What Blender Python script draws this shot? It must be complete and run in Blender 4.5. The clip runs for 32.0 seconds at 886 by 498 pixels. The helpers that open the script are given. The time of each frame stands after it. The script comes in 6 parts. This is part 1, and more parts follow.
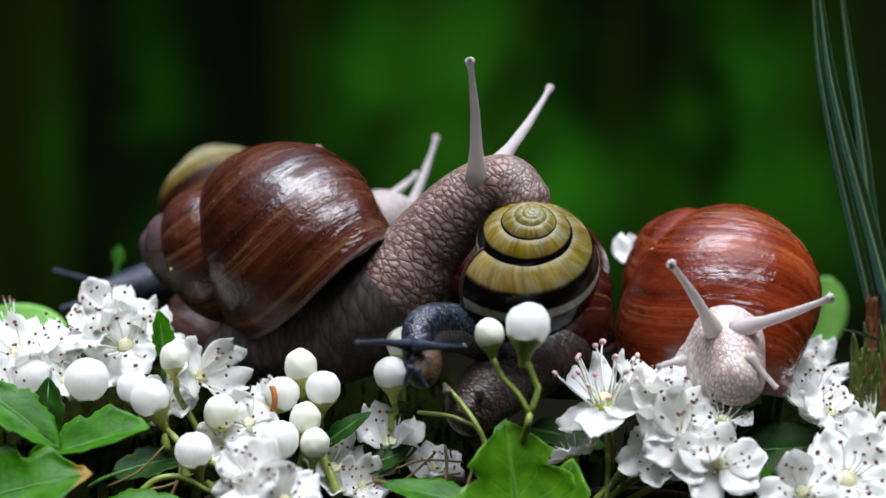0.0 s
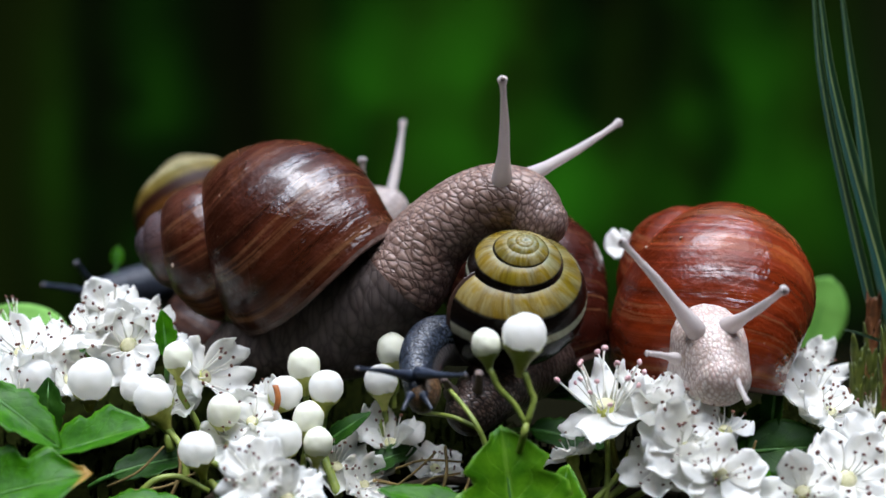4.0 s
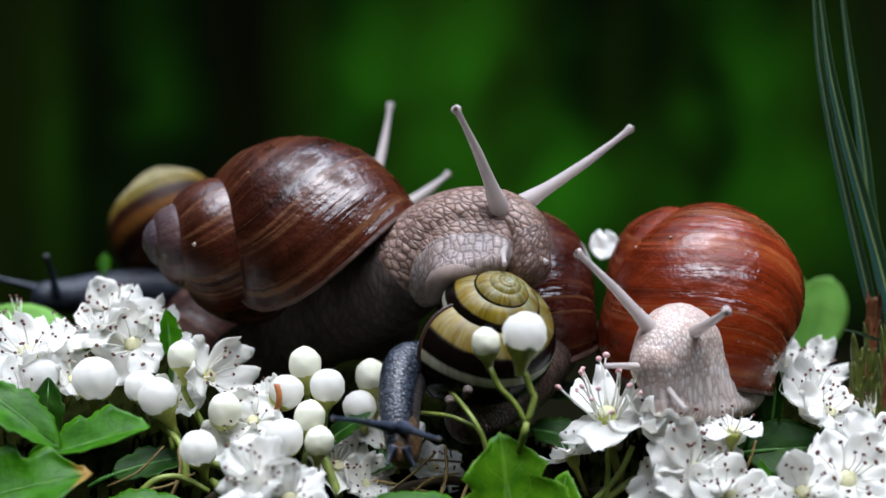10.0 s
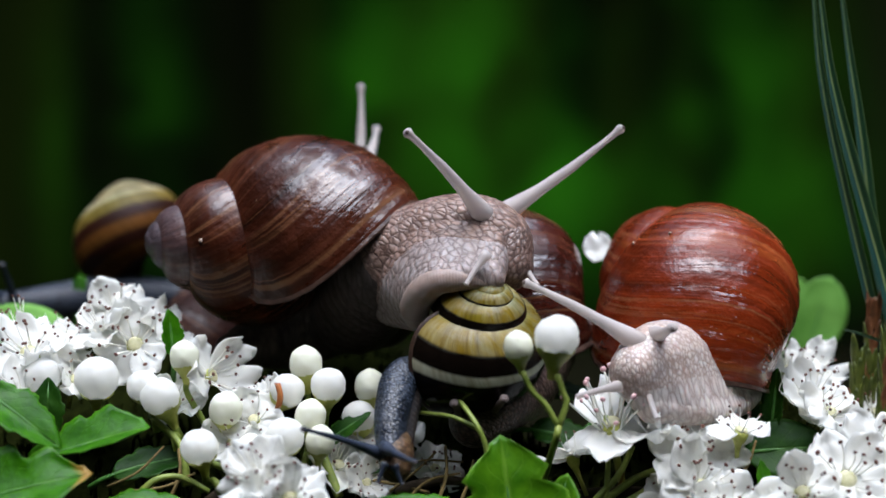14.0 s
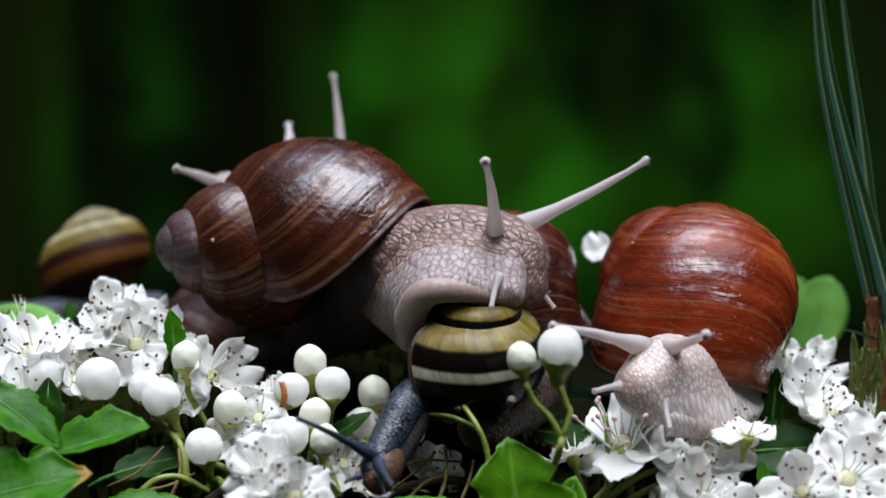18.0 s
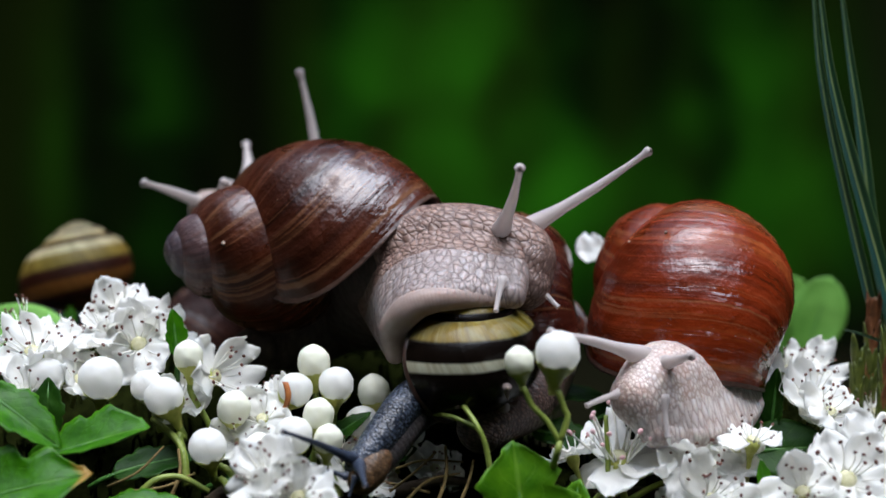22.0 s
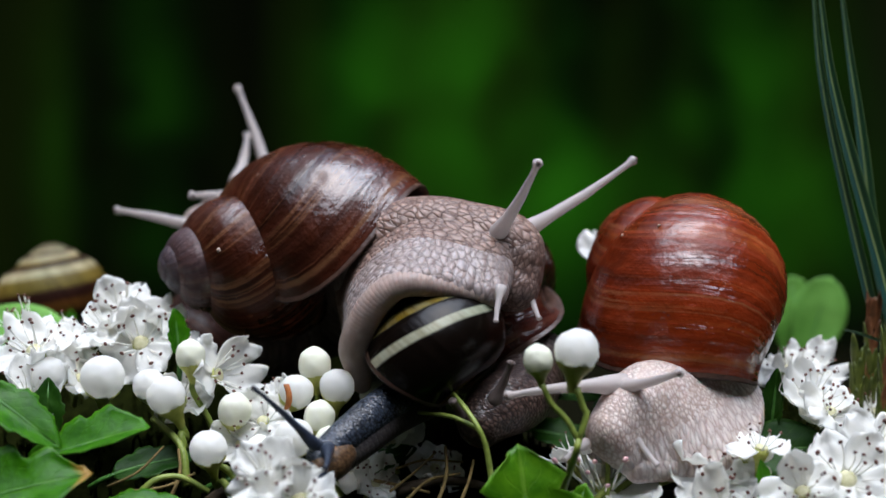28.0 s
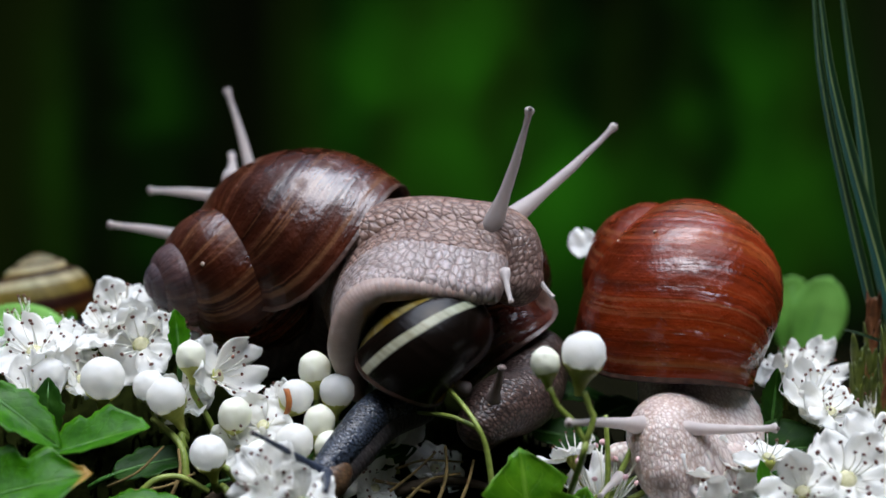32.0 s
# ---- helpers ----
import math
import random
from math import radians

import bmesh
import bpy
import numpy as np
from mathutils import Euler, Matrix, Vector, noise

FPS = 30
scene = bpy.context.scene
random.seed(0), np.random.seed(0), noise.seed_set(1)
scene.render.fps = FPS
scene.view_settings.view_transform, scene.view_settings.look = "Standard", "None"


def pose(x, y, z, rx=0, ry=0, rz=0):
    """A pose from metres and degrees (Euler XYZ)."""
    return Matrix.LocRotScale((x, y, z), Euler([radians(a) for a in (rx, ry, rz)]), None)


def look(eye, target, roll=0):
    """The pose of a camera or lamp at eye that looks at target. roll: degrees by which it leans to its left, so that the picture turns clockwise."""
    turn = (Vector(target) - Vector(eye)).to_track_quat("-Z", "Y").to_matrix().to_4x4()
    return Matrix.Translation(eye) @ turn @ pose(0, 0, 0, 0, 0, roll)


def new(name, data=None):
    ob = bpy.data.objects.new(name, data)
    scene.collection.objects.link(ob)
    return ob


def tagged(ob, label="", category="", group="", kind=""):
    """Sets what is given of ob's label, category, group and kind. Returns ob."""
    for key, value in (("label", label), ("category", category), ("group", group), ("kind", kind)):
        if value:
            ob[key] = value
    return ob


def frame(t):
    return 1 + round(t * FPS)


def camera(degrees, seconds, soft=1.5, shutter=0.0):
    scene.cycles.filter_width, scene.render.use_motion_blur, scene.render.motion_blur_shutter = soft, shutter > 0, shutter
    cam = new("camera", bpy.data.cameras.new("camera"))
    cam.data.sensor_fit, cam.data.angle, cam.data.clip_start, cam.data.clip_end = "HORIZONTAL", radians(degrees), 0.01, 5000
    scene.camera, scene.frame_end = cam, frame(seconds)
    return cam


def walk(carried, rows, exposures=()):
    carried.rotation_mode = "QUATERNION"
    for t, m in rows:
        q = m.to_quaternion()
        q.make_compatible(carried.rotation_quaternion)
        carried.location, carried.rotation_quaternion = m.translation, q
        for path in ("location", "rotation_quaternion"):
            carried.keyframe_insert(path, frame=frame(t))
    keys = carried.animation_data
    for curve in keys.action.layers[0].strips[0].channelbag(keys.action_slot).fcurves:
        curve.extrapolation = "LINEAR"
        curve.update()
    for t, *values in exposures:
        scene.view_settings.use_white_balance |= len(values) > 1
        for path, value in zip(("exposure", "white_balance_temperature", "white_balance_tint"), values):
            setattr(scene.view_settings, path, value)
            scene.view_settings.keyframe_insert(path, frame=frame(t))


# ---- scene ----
# All lengths in the builders below are millimetres; MM turns them into metres.
MM = 0.001
EYE = (0, -250, 75)
cam = camera(30.86, 32.0, soft=1.6)
cam.data.dof.use_dof = True
cam.data.dof.focus_distance = 0.240
cam.data.dof.aperture_fstop = 12


def mm(v):
    return Vector(v) * MM


walk(cam, [(0, look(mm(EYE), mm((0, 0, 75)))), (32, look(mm(EYE), mm((0, 0, 75))))],
     [(0, 0.83), (9, 0.74), (16, 0.64), (24, 0.55), (32, 0.48)])

# ---------------------------------------------------------------- light
world = bpy.data.worlds.new("overcast_sky")
scene.world = world
world.use_nodes = True
wn = world.node_tree
sky = wn.nodes.new("ShaderNodeTexSky")
sky.sky_type = "NISHITA"
sky.sun_disc = False
sky.sun_elevation = radians(75)
sky.sun_rotation = radians(172)
sky.dust_density = 4.0
sky.air_density = 1.0
wn.links.new(sky.outputs[0], wn.nodes["Background"].inputs[0])
wn.nodes["Background"].inputs[1].default_value = 0.15
sun = new("sun", bpy.data.lights.new("sun", "SUN"))
sun.data.energy = 3.25
sun.data.angle = radians(58)
sun.data.color = (0.73, 0.85, 1.05)
sun.matrix_world = look((0.06, -0.21, 0.97), (0, 0, 0))


# ---------------------------------------------------------------- material helpers
def material(name, rough=0.5, spec=0.5):
    m = bpy.data.materials.new(name)
    m.use_nodes = True
    b = m.node_tree.nodes["Principled BSDF"]
    b.inputs["Roughness"].default_value = rough
    b.inputs["Specular IOR Level"].default_value = spec
    return m, m.node_tree, b


def put(nt, socket, value):
    if isinstance(value, (int, float)):
        socket.default_value = value
    elif isinstance(value, tuple):
        socket.default_value = (*value, 1.0) if len(value) == 3 and socket.type == "RGBA" else value
    else:
        nt.links.new(value, socket)


def coords(nt, kind="Object"):
    return nt.nodes.new("ShaderNodeTexCoord").outputs[kind]


def scaled(nt, vec, by, shift=(0, 0, 0)):
    n = nt.nodes.new("ShaderNodeMapping")
    put(nt, n.inputs[0], vec)
    n.inputs["Scale"].default_value = by
    n.inputs["Location"].default_value = shift
    return n.outputs[0]


def noisy(nt, vec, scale, detail=4.0, rough=0.55, warp=0.0):
    n = nt.nodes.new("ShaderNodeTexNoise")
    put(nt, n.inputs["Vector"], vec)
    n.inputs["Scale"].default_value = scale
    n.inputs["Detail"].default_value = detail
    n.inputs["Roughness"].default_value = rough
    n.inputs["Distortion"].default_value = warp
    return n.outputs["Fac"]


def cells(nt, vec, scale, feature="DISTANCE_TO_EDGE"):
    n = nt.nodes.new("ShaderNodeTexVoronoi")
    n.feature = feature
    put(nt, n.inputs["Vector"], vec)
    n.inputs["Scale"].default_value = scale
    return n.outputs["Distance"]


def ramp(nt, fac, stops, smooth=False):
    n = nt.nodes.new("ShaderNodeValToRGB")
    put(nt, n.inputs[0], fac)
    r = n.color_ramp
    if smooth:
        r.interpolation = "EASE"
    while len(r.elements) < len(stops):
        r.elements.new(0.5)
    for e, (p, c) in zip(r.elements, stops):
        e.position = p
        e.color = (c, c, c, 1) if isinstance(c, (int, float)) else (*c, 1)
    return n.outputs[0]


def blend(nt, fac, a, b, mode="MIX"):
    n = nt.nodes.new("ShaderNodeMix")
    n.data_type = "RGBA"
    n.blend_type = mode
    put(nt, n.inputs[0], fac)
    put(nt, n.inputs[6], a)
    put(nt, n.inputs[7], b)
    return n.outputs[2]


def calc(nt, op, a, b=0.0, c=None):
    n = nt.nodes.new("ShaderNodeMath")
    n.operation = op
    put(nt, n.inputs[0], a)
    put(nt, n.inputs[1], b)
    if c is not None:
        put(nt, n.inputs[2], c)
    return n.outputs[0]


def split(nt, vec):
    n = nt.nodes.new("ShaderNodeSeparateXYZ")
    put(nt, n.inputs[0], vec)
    return n.outputs


def relief(nt, b, height, strength, distance, under=None):
    n = nt.nodes.new("ShaderNodeBump")
    n.inputs["Strength"].default_value = strength
    n.inputs["Distance"].default_value = distance
    put(nt, n.inputs["Height"], height)
    if under is not None:
        put(nt, n.inputs["Normal"], under)
    put(nt, b.inputs["Normal"], n.outputs[0])
    return n.outputs[0]


def shell_brown(name, dark, mid, light, spire, gloss=0.18, age=1.0, slime=0.5, dents=0.8, ridge=0.7, patch=210):
    """A land snail's shell: growth streaks along the lip, faint spiral bands, a pale worn spire."""
    m, nt, b = material(name, gloss, 0.5)
    uv = coords(nt, "UV")
    o = coords(nt)
    s = split(nt, uv)
    broad = noisy(nt, scaled(nt, uv, (40, 0.9, 1)), 1.0, 4, 0.6, 0.5)
    streak = noisy(nt, scaled(nt, uv, (210, 1.2, 1)), 1.0, 4, 0.6, 0.2)
    fine = noisy(nt, scaled(nt, uv, (560, 2.2, 1)), 1.0, 3, 0.6, 0.6)
    band = noisy(nt, scaled(nt, uv, (0.7, 9, 1)), 1.0, 2, 0.5)
    both = calc(nt, "ADD", calc(nt, "MULTIPLY", broad, 0.35), calc(nt, "MULTIPLY", streak, 0.65))
    soft = tuple((a + 2 * c) / 3 for a, c in zip(dark, mid))
    col = ramp(nt, both, [(0.36, dark), (0.45, soft), (0.50, mid), (0.55, mid), (0.66, light)])
    col = blend(nt, ramp(nt, band, [(0.42, 0.0), (0.64, 0.75)], True), col, tuple(c * 0.3 for c in mid))
    lines = noisy(nt, scaled(nt, uv, (330, 0.8, 1), (0.3, 0.1, 0)), 1.0, 3, 0.6, 0.1)
    sparse = noisy(nt, scaled(nt, uv, (14, 2.6, 1), (0.4, 0.2, 0)), 1.0, 3, 0.6)
    col = blend(nt, calc(nt, "MULTIPLY", ramp(nt, lines, [(0.55, 0.0), (0.64, 0.6)]), ramp(nt, sparse, [(0.42, 0.1), (0.56, 1.0)])), col, tuple(0.3 * c + 0.7 * d for c, d in zip(mid, (0.26, 0.125, 0.055))))
    col = blend(nt, calc(nt, "MULTIPLY", ramp(nt, fine, [(0.53, 0.0), (0.66, 0.35)]), ramp(nt, broad, [(0.4, 0.2), (0.6, 1.0)])), col, tuple(min(1, c * 2.0 + 0.015) for c in mid))
    worn = noisy(nt, o, 330, 5, 0.65)
    tip = ramp(nt, s[0], [(0.60, 1.0), (0.75, 0.7), (0.80, 0.0)])
    col = blend(nt, calc(nt, "MULTIPLY", tip, ramp(nt, streak, [(0.35, 0.25 * age), (0.6, 0.9 * age)])), col, spire)
    grey = ramp(nt, s[0], [(0.58, 1.0), (0.68, 0.3), (0.76, 0.0)])
    col = blend(nt, calc(nt, "MULTIPLY", grey, ramp(nt, worn, [(0.3, 0.5 * age), (0.6, 0.95 * age)])), col, (0.062, 0.056, 0.066))
    chips = ramp(nt, noisy(nt, o, 800, 3, 0.75), [(0.71, 0.0), (0.75, 0.7)])
    col = blend(nt, chips, col, (0.36, 0.24, 0.18))
    put(nt, b.inputs["Base Color"], col)
    film = calc(nt, "ADD", calc(nt, "MULTIPLY", noisy(nt, o, patch, 5, 0.62), 0.5), calc(nt, "MULTIPLY", noisy(nt, scaled(nt, uv, (120, 2.6, 1)), 1.0, 4, 0.6, 0.4), 0.5))
    mouth = calc(nt, "MULTIPLY", ramp(nt, s[0], [(0.945, 0.0), (0.968, 1.0)]), ramp(nt, s[1], [(0.28, 0.0), (0.33, 1.0), (0.41, 1.0), (0.47, 0.0)]))
    wet = ramp(nt, film, [(0.455, 0.08), (0.50, 0.55), (0.525, 1.0)])
    wet = calc(nt, "MULTIPLY", wet, ramp(nt, s[1], [(0.50, 1.0), (0.60, 0.3), (0.72, 0.3), (0.78, 1.0)]))
    put(nt, b.inputs["Roughness"], ramp(nt, wet, [(0.0, gloss + 0.24), (1.0, gloss + 0.0)]))
    put(nt, b.inputs["Specular IOR Level"], ramp(nt, wet, [(0.0, 0.12), (1.0, 0.42)]))
    put(nt, b.inputs["Coat Weight"], calc(nt, "MAXIMUM", calc(nt, "MULTIPLY", wet, slime), calc(nt, "MULTIPLY", mouth, 0.55)))
    b.inputs["Coat IOR"].default_value = 1.5
    b.inputs["Coat Roughness"].default_value = 0.1
    ridges = calc(nt, "ADD", streak, calc(nt, "MULTIPLY", fine, 0.45))
    under = relief(nt, b, calc(nt, "ADD", ridges, calc(nt, "MULTIPLY", broad, 2.2)), ridge, 0.0005)
    relief(nt, b, noisy(nt, o, 190, 4, 0.6), 0.5, 0.0012 * dents, under)
    wavy = nt.nodes.new("ShaderNodeBump")
    wavy.inputs["Strength"].default_value = 0.5
    wavy.inputs["Distance"].default_value = 0.0011 * dents
    film_lines = noisy(nt, scaled(nt, uv, (110, 2.6, 1)), 1.0, 4, 0.6, 0.5)
    put(nt, wavy.inputs["Height"], calc(nt, "MULTIPLY", calc(nt, "ADD", noisy(nt, o, 240, 3, 0.6), calc(nt, "MULTIPLY", film_lines, 2.2)), calc(nt, "ADD", calc(nt, "MULTIPLY", mouth, 0.5), 1.0)))
    put(nt, b.inputs["Coat Normal"], wavy.outputs[0])
    return m


def shell_banded(name, bands, worn=1.0, gloss=0.2, coat=0.35, spec=0.5):
    """A banded grove snail's shell: dark spiral bands that follow the whorl."""
    m, nt, b = material(name, gloss, spec)
    uv = coords(nt, "UV")
    s = split(nt, uv)
    wob = calc(nt, "MULTIPLY", calc(nt, "SUBTRACT", noisy(nt, scaled(nt, uv, (60, 3, 1)), 1.0, 3), 0.5), 0.012)
    v = calc(nt, "ADD", s[1], wob)
    band = ramp(nt, v, bands)
    streak = noisy(nt, scaled(nt, uv, (260, 2.2, 1)), 1.0, 5, 0.65, 0.3)
    scuff = noisy(nt, scaled(nt, uv, (95, 5, 1)), 1.0, 5, 0.65, 0.8)
    rub = ramp(nt, scuff, [(0.41, 0.0), (0.62, 0.85)])
    band = blend(nt, calc(nt, "MULTIPLY", rub, ramp(nt, v, [(0.60, 0.0), (0.615, 0.35 * worn), (0.72, 0.5 * worn), (0.80, worn)])), band, (0.28, 0.28, 0.20))
    olive = noisy(nt, scaled(nt, uv, (22, 2, 1)), 1.0, 3, 0.6)
    band = blend(nt, ramp(nt, olive, [(0.42, 0.0), (0.62, 0.6)]), band, blend(nt, 1.0, band, (0.55, 0.72, 0.7), "MULTIPLY"))
    col = blend(nt, 1.0, band, ramp(nt, streak, [(0.32, (0.55, 0.50, 0.40)), (0.55, (1.0, 1.0, 1.0)), (0.72, (1.25, 1.28, 1.35))]), "MULTIPLY")
    put(nt, b.inputs["Base Color"], col)
    b.inputs["Coat Weight"].default_value = coat
    b.inputs["Coat Roughness"].default_value = 0.12
    fine = noisy(nt, scaled(nt, uv, (620, 4, 1)), 1.0, 4, 0.6)
    under = relief(nt, b, fine, 0.25, 0.0004)
    relief(nt, b, noisy(nt, coords(nt), 600, 4, 0.6), 0.25, 0.0003, under)
    return m


def skin(name, groove, bump, tint, size=1.0, rough=0.38, sss=0.12, spec=0.5, grain=(0.62, 1, 1), deep=1.0, turn=-28, gap=1.0):
    """Wet snail skin: raised polygonal tubercles parted by furrows; size is the tubercle's width in mm, deep the furrows' depth."""
    m, nt, b = material(name, rough, spec)
    place = nt.nodes.new("ShaderNodeTexCoord")
    place.name = "whole_body"
    turned = nt.nodes.new("ShaderNodeMapping")
    put(nt, turned.inputs[0], place.outputs["Object"])
    turned.inputs["Rotation"].default_value = (0, radians(turn), 0)
    turned.inputs["Scale"].default_value = (1000, 1000, 1000)
    rest = turned.outputs[0]
    vec = scaled(nt, rest, tuple(g / size for g in grain))
    warped = nt.nodes.new("ShaderNodeVectorMath")
    warped.operation = "ADD"
    put(nt, warped.inputs[0], vec)
    n = nt.nodes.new("ShaderNodeTexNoise")
    n.inputs["Scale"].default_value = 0.7
    put(nt, n.inputs["Vector"], vec)
    half = nt.nodes.new("ShaderNodeVectorMath")
    half.operation = "SCALE"
    half.inputs["Scale"].default_value = 0.7
    put(nt, half.inputs[0], n.outputs["Color"])
    put(nt, warped.inputs[1], half.outputs[0])
    edge = cells(nt, warped.outputs[0], 1.0)
    peak = cells(nt, warped.outputs[0], 1.0, "SMOOTH_F1")
    dome = ramp(nt, edge, [(0.0, 0.0), (0.05 * gap, 0.25), (0.14 * gap, 0.7), (0.32 * gap, 1.0)])
    patch = noisy(nt, rest, 0.22, 3)
    col = blend(nt, dome, groove, blend(nt, ramp(nt, patch, [(0.35, 0.0), (0.65, 1.0)]), bump, tint))
    col = blend(nt, ramp(nt, peak, [(0.1, 0.35), (0.5, 0.0)]), col, tuple(min(1, c * 1.25) for c in bump))
    put(nt, b.inputs["Base Color"], col)
    b.inputs["Subsurface Weight"].default_value = sss
    b.inputs["Subsurface Radius"].default_value = (0.0012, 0.0006, 0.0004)
    b.inputs["Subsurface Scale"].default_value = 1.0
    fine = noisy(nt, rest, 5.0, 3)
    swell = calc(nt, "SUBTRACT", calc(nt, "MULTIPLY", dome, 0.5), calc(nt, "MULTIPLY", peak, 0.8))
    under = relief(nt, b, swell, 0.5 * deep, 0.0003 * size)
    relief(nt, b, fine, 0.2, 0.0001, under)
    return m


def petal_white(name, base=(0.95, 0.945, 0.91), other=(0.91, 0.905, 0.84), through_=0.48):
    m, nt, b = material(name, 0.5, 0.3)
    o = coords(nt)
    col = blend(nt, ramp(nt, noisy(nt, o, 500, 4), [(0.35, 0.0), (0.75, 0.6)]), base, other)
    put(nt, b.inputs["Base Color"], col)
    relief(nt, b, noisy(nt, scaled(nt, o, (900, 260, 900)), 1.0, 4), 0.25, 0.0004)
    t = nt.nodes.new("ShaderNodeBsdfTranslucent")
    put(nt, t.inputs[0], col)
    mix = nt.nodes.new("ShaderNodeMixShader")
    mix.inputs[0].default_value = through_
    nt.links.new(b.outputs[0], mix.inputs[1])
    nt.links.new(t.outputs[0], mix.inputs[2])
    nt.links.new(mix.outputs[0], nt.nodes["Material Output"].inputs[0])
    return m


def leafy(name, low, high, vein, rough=0.4, spec=0.5, withered=0.0):
    """A leaf's blade: blotches, a pale midrib and side veins, a fine leathery relief."""
    m, nt, b = material(name, rough, spec)
    uv = coords(nt, "UV")
    s = split(nt, uv)
    o = coords(nt)
    col = ramp(nt, noisy(nt, o, 300, 5, 0.6), [(0.3, low), (0.7, high)])
    side = calc(nt, "ABSOLUTE", calc(nt, "SUBTRACT", s[1], 0.5))
    rib = ramp(nt, side, [(0.0, 1.0), (0.02, 1.0), (0.04, 0.0)])
    w = calc(nt, "FRACT", calc(nt, "MULTIPLY", calc(nt, "SUBTRACT", s[0], calc(nt, "MULTIPLY", side, 0.7)), 6.0))
    veins = ramp(nt, w, [(0.0, 0.8), (0.06, 0.0), (0.94, 0.0), (1.0, 0.8)])
    mask = calc(nt, "MAXIMUM", rib, calc(nt, "MULTIPLY", veins, 0.6))
    col = blend(nt, calc(nt, "MULTIPLY", mask, 0.35), col, vein)
    col = blend(nt, ramp(nt, side, [(0.465, 0.0), (0.497, 0.45)]), col, vein)
    col = blend(nt, calc(nt, "MULTIPLY", ramp(nt, calc(nt, "ADD", s[0], calc(nt, "MULTIPLY", noisy(nt, o, 500, 3), 0.1)), [(0.93, 0.0), (1.0, 1.0)]), withered), col, (0.32, 0.17, 0.03))
    put(nt, b.inputs["Base Color"], col)
    fine = noisy(nt, o, 1500, 3)
    under = relief(nt, b, mask, 0.3, 0.0004)
    relief(nt, b, fine, 0.35, 0.0002, under)
    t = nt.nodes.new("ShaderNodeBsdfTranslucent")
    put(nt, t.inputs[0], blend(nt, 0.5, col, high))
    mix = nt.nodes.new("ShaderNodeMixShader")
    mix.inputs[0].default_value = 0.22
    nt.links.new(b.outputs[0], mix.inputs[1])
    nt.links.new(t.outputs[0], mix.inputs[2])
    nt.links.new(mix.outputs[0], nt.nodes["Material Output"].inputs[0])
    return m


def grassy(name):
    """A keeled grass blade: a pale midrib, one side dark green, the other bluish."""
    m, nt, b = material(name, 0.35, 0.4)
    s = split(nt, coords(nt, "UV"))
    col = ramp(nt, s[1], [(0.0, (0.10, 0.16, 0.05)), (0.07, (0.012, 0.050, 0.020)), (0.40, (0.022, 0.085, 0.035)), (0.48, (0.28, 0.36, 0.13)), (0.54, (0.28, 0.36, 0.15)),
                          (0.62, (0.018, 0.075, 0.055)), (0.92, (0.028, 0.100, 0.085)), (1.0, (0.11, 0.18, 0.12))])
    fibre = noisy(nt, scaled(nt, coords(nt, "UV"), (3, 30, 1)), 1.0, 4, 0.6)
    put(nt, b.inputs["Base Color"], blend(nt, 1.0, col, ramp(nt, fibre, [(0.3, 0.55), (0.65, 1.25)]), "MULTIPLY"))
    relief(nt, b, fibre, 0.4, 0.0002)
    return m


def plain(name, low, high, scale, rough=0.5, spec=0.4, depth=0.0003):
    m, nt, b = material(name, rough, spec)
    o = coords(nt)
    put(nt, b.inputs["Base Color"], ramp(nt, noisy(nt, o, scale, 5, 0.6), [(0.3, low), (0.7, high)]))
    relief(nt, b, noisy(nt, o, scale * 2.2, 4), 0.4, depth)
    return m


SHELL_RED = shell_brown("chestnut_shell", (0.010, 0.0025, 0.0016), (0.062, 0.0145, 0.006), (0.125, 0.043, 0.018), (0.12, 0.048, 0.034), 0.14, 1.0, 0.75, 1.1, 0.45, 120)
SHELL_BRIGHT = shell_brown("russet_shell", (0.05, 0.006, 0.002), (0.185, 0.023, 0.005), (0.32, 0.085, 0.022), (0.26, 0.09, 0.045), 0.10, 0.1, 1.0, 1.05, 0.35, 110)
SHELL_DARK = shell_brown("dark_russet_shell", (0.012, 0.0025, 0.0015), (0.044, 0.0075, 0.004), (0.09, 0.028, 0.016), (0.10, 0.04, 0.032), 0.1, 0.4, 1.0, 1.0, 0.3)
SHELL_ROSY = shell_brown("rosy_brown_shell", (0.012, 0.004, 0.003), (0.036, 0.012, 0.009), (0.06, 0.024, 0.018), (0.045, 0.02, 0.016), 0.4, 0.1, 0.05)
OLIVE, IVORY, BLACK = (0.195, 0.128, 0.010), (0.36, 0.35, 0.25), (0.005, 0.003, 0.002)
GROVE_BANDS = [(0.0, BLACK), (0.20, BLACK), (0.215, OLIVE), (0.25, OLIVE), (0.26, BLACK), (0.505, BLACK), (0.512, IVORY), (0.536, IVORY),
               (0.542, BLACK), (0.606, BLACK), (0.614, OLIVE), (0.68, OLIVE), (0.74, (0.27, 0.24, 0.11)), (0.80, (0.38, 0.37, 0.27)), (1.0, IVORY)]
STRAW_TAN, UMBER, AMBER = (0.165, 0.112, 0.02), (0.030, 0.007, 0.003), (0.15, 0.055, 0.010)
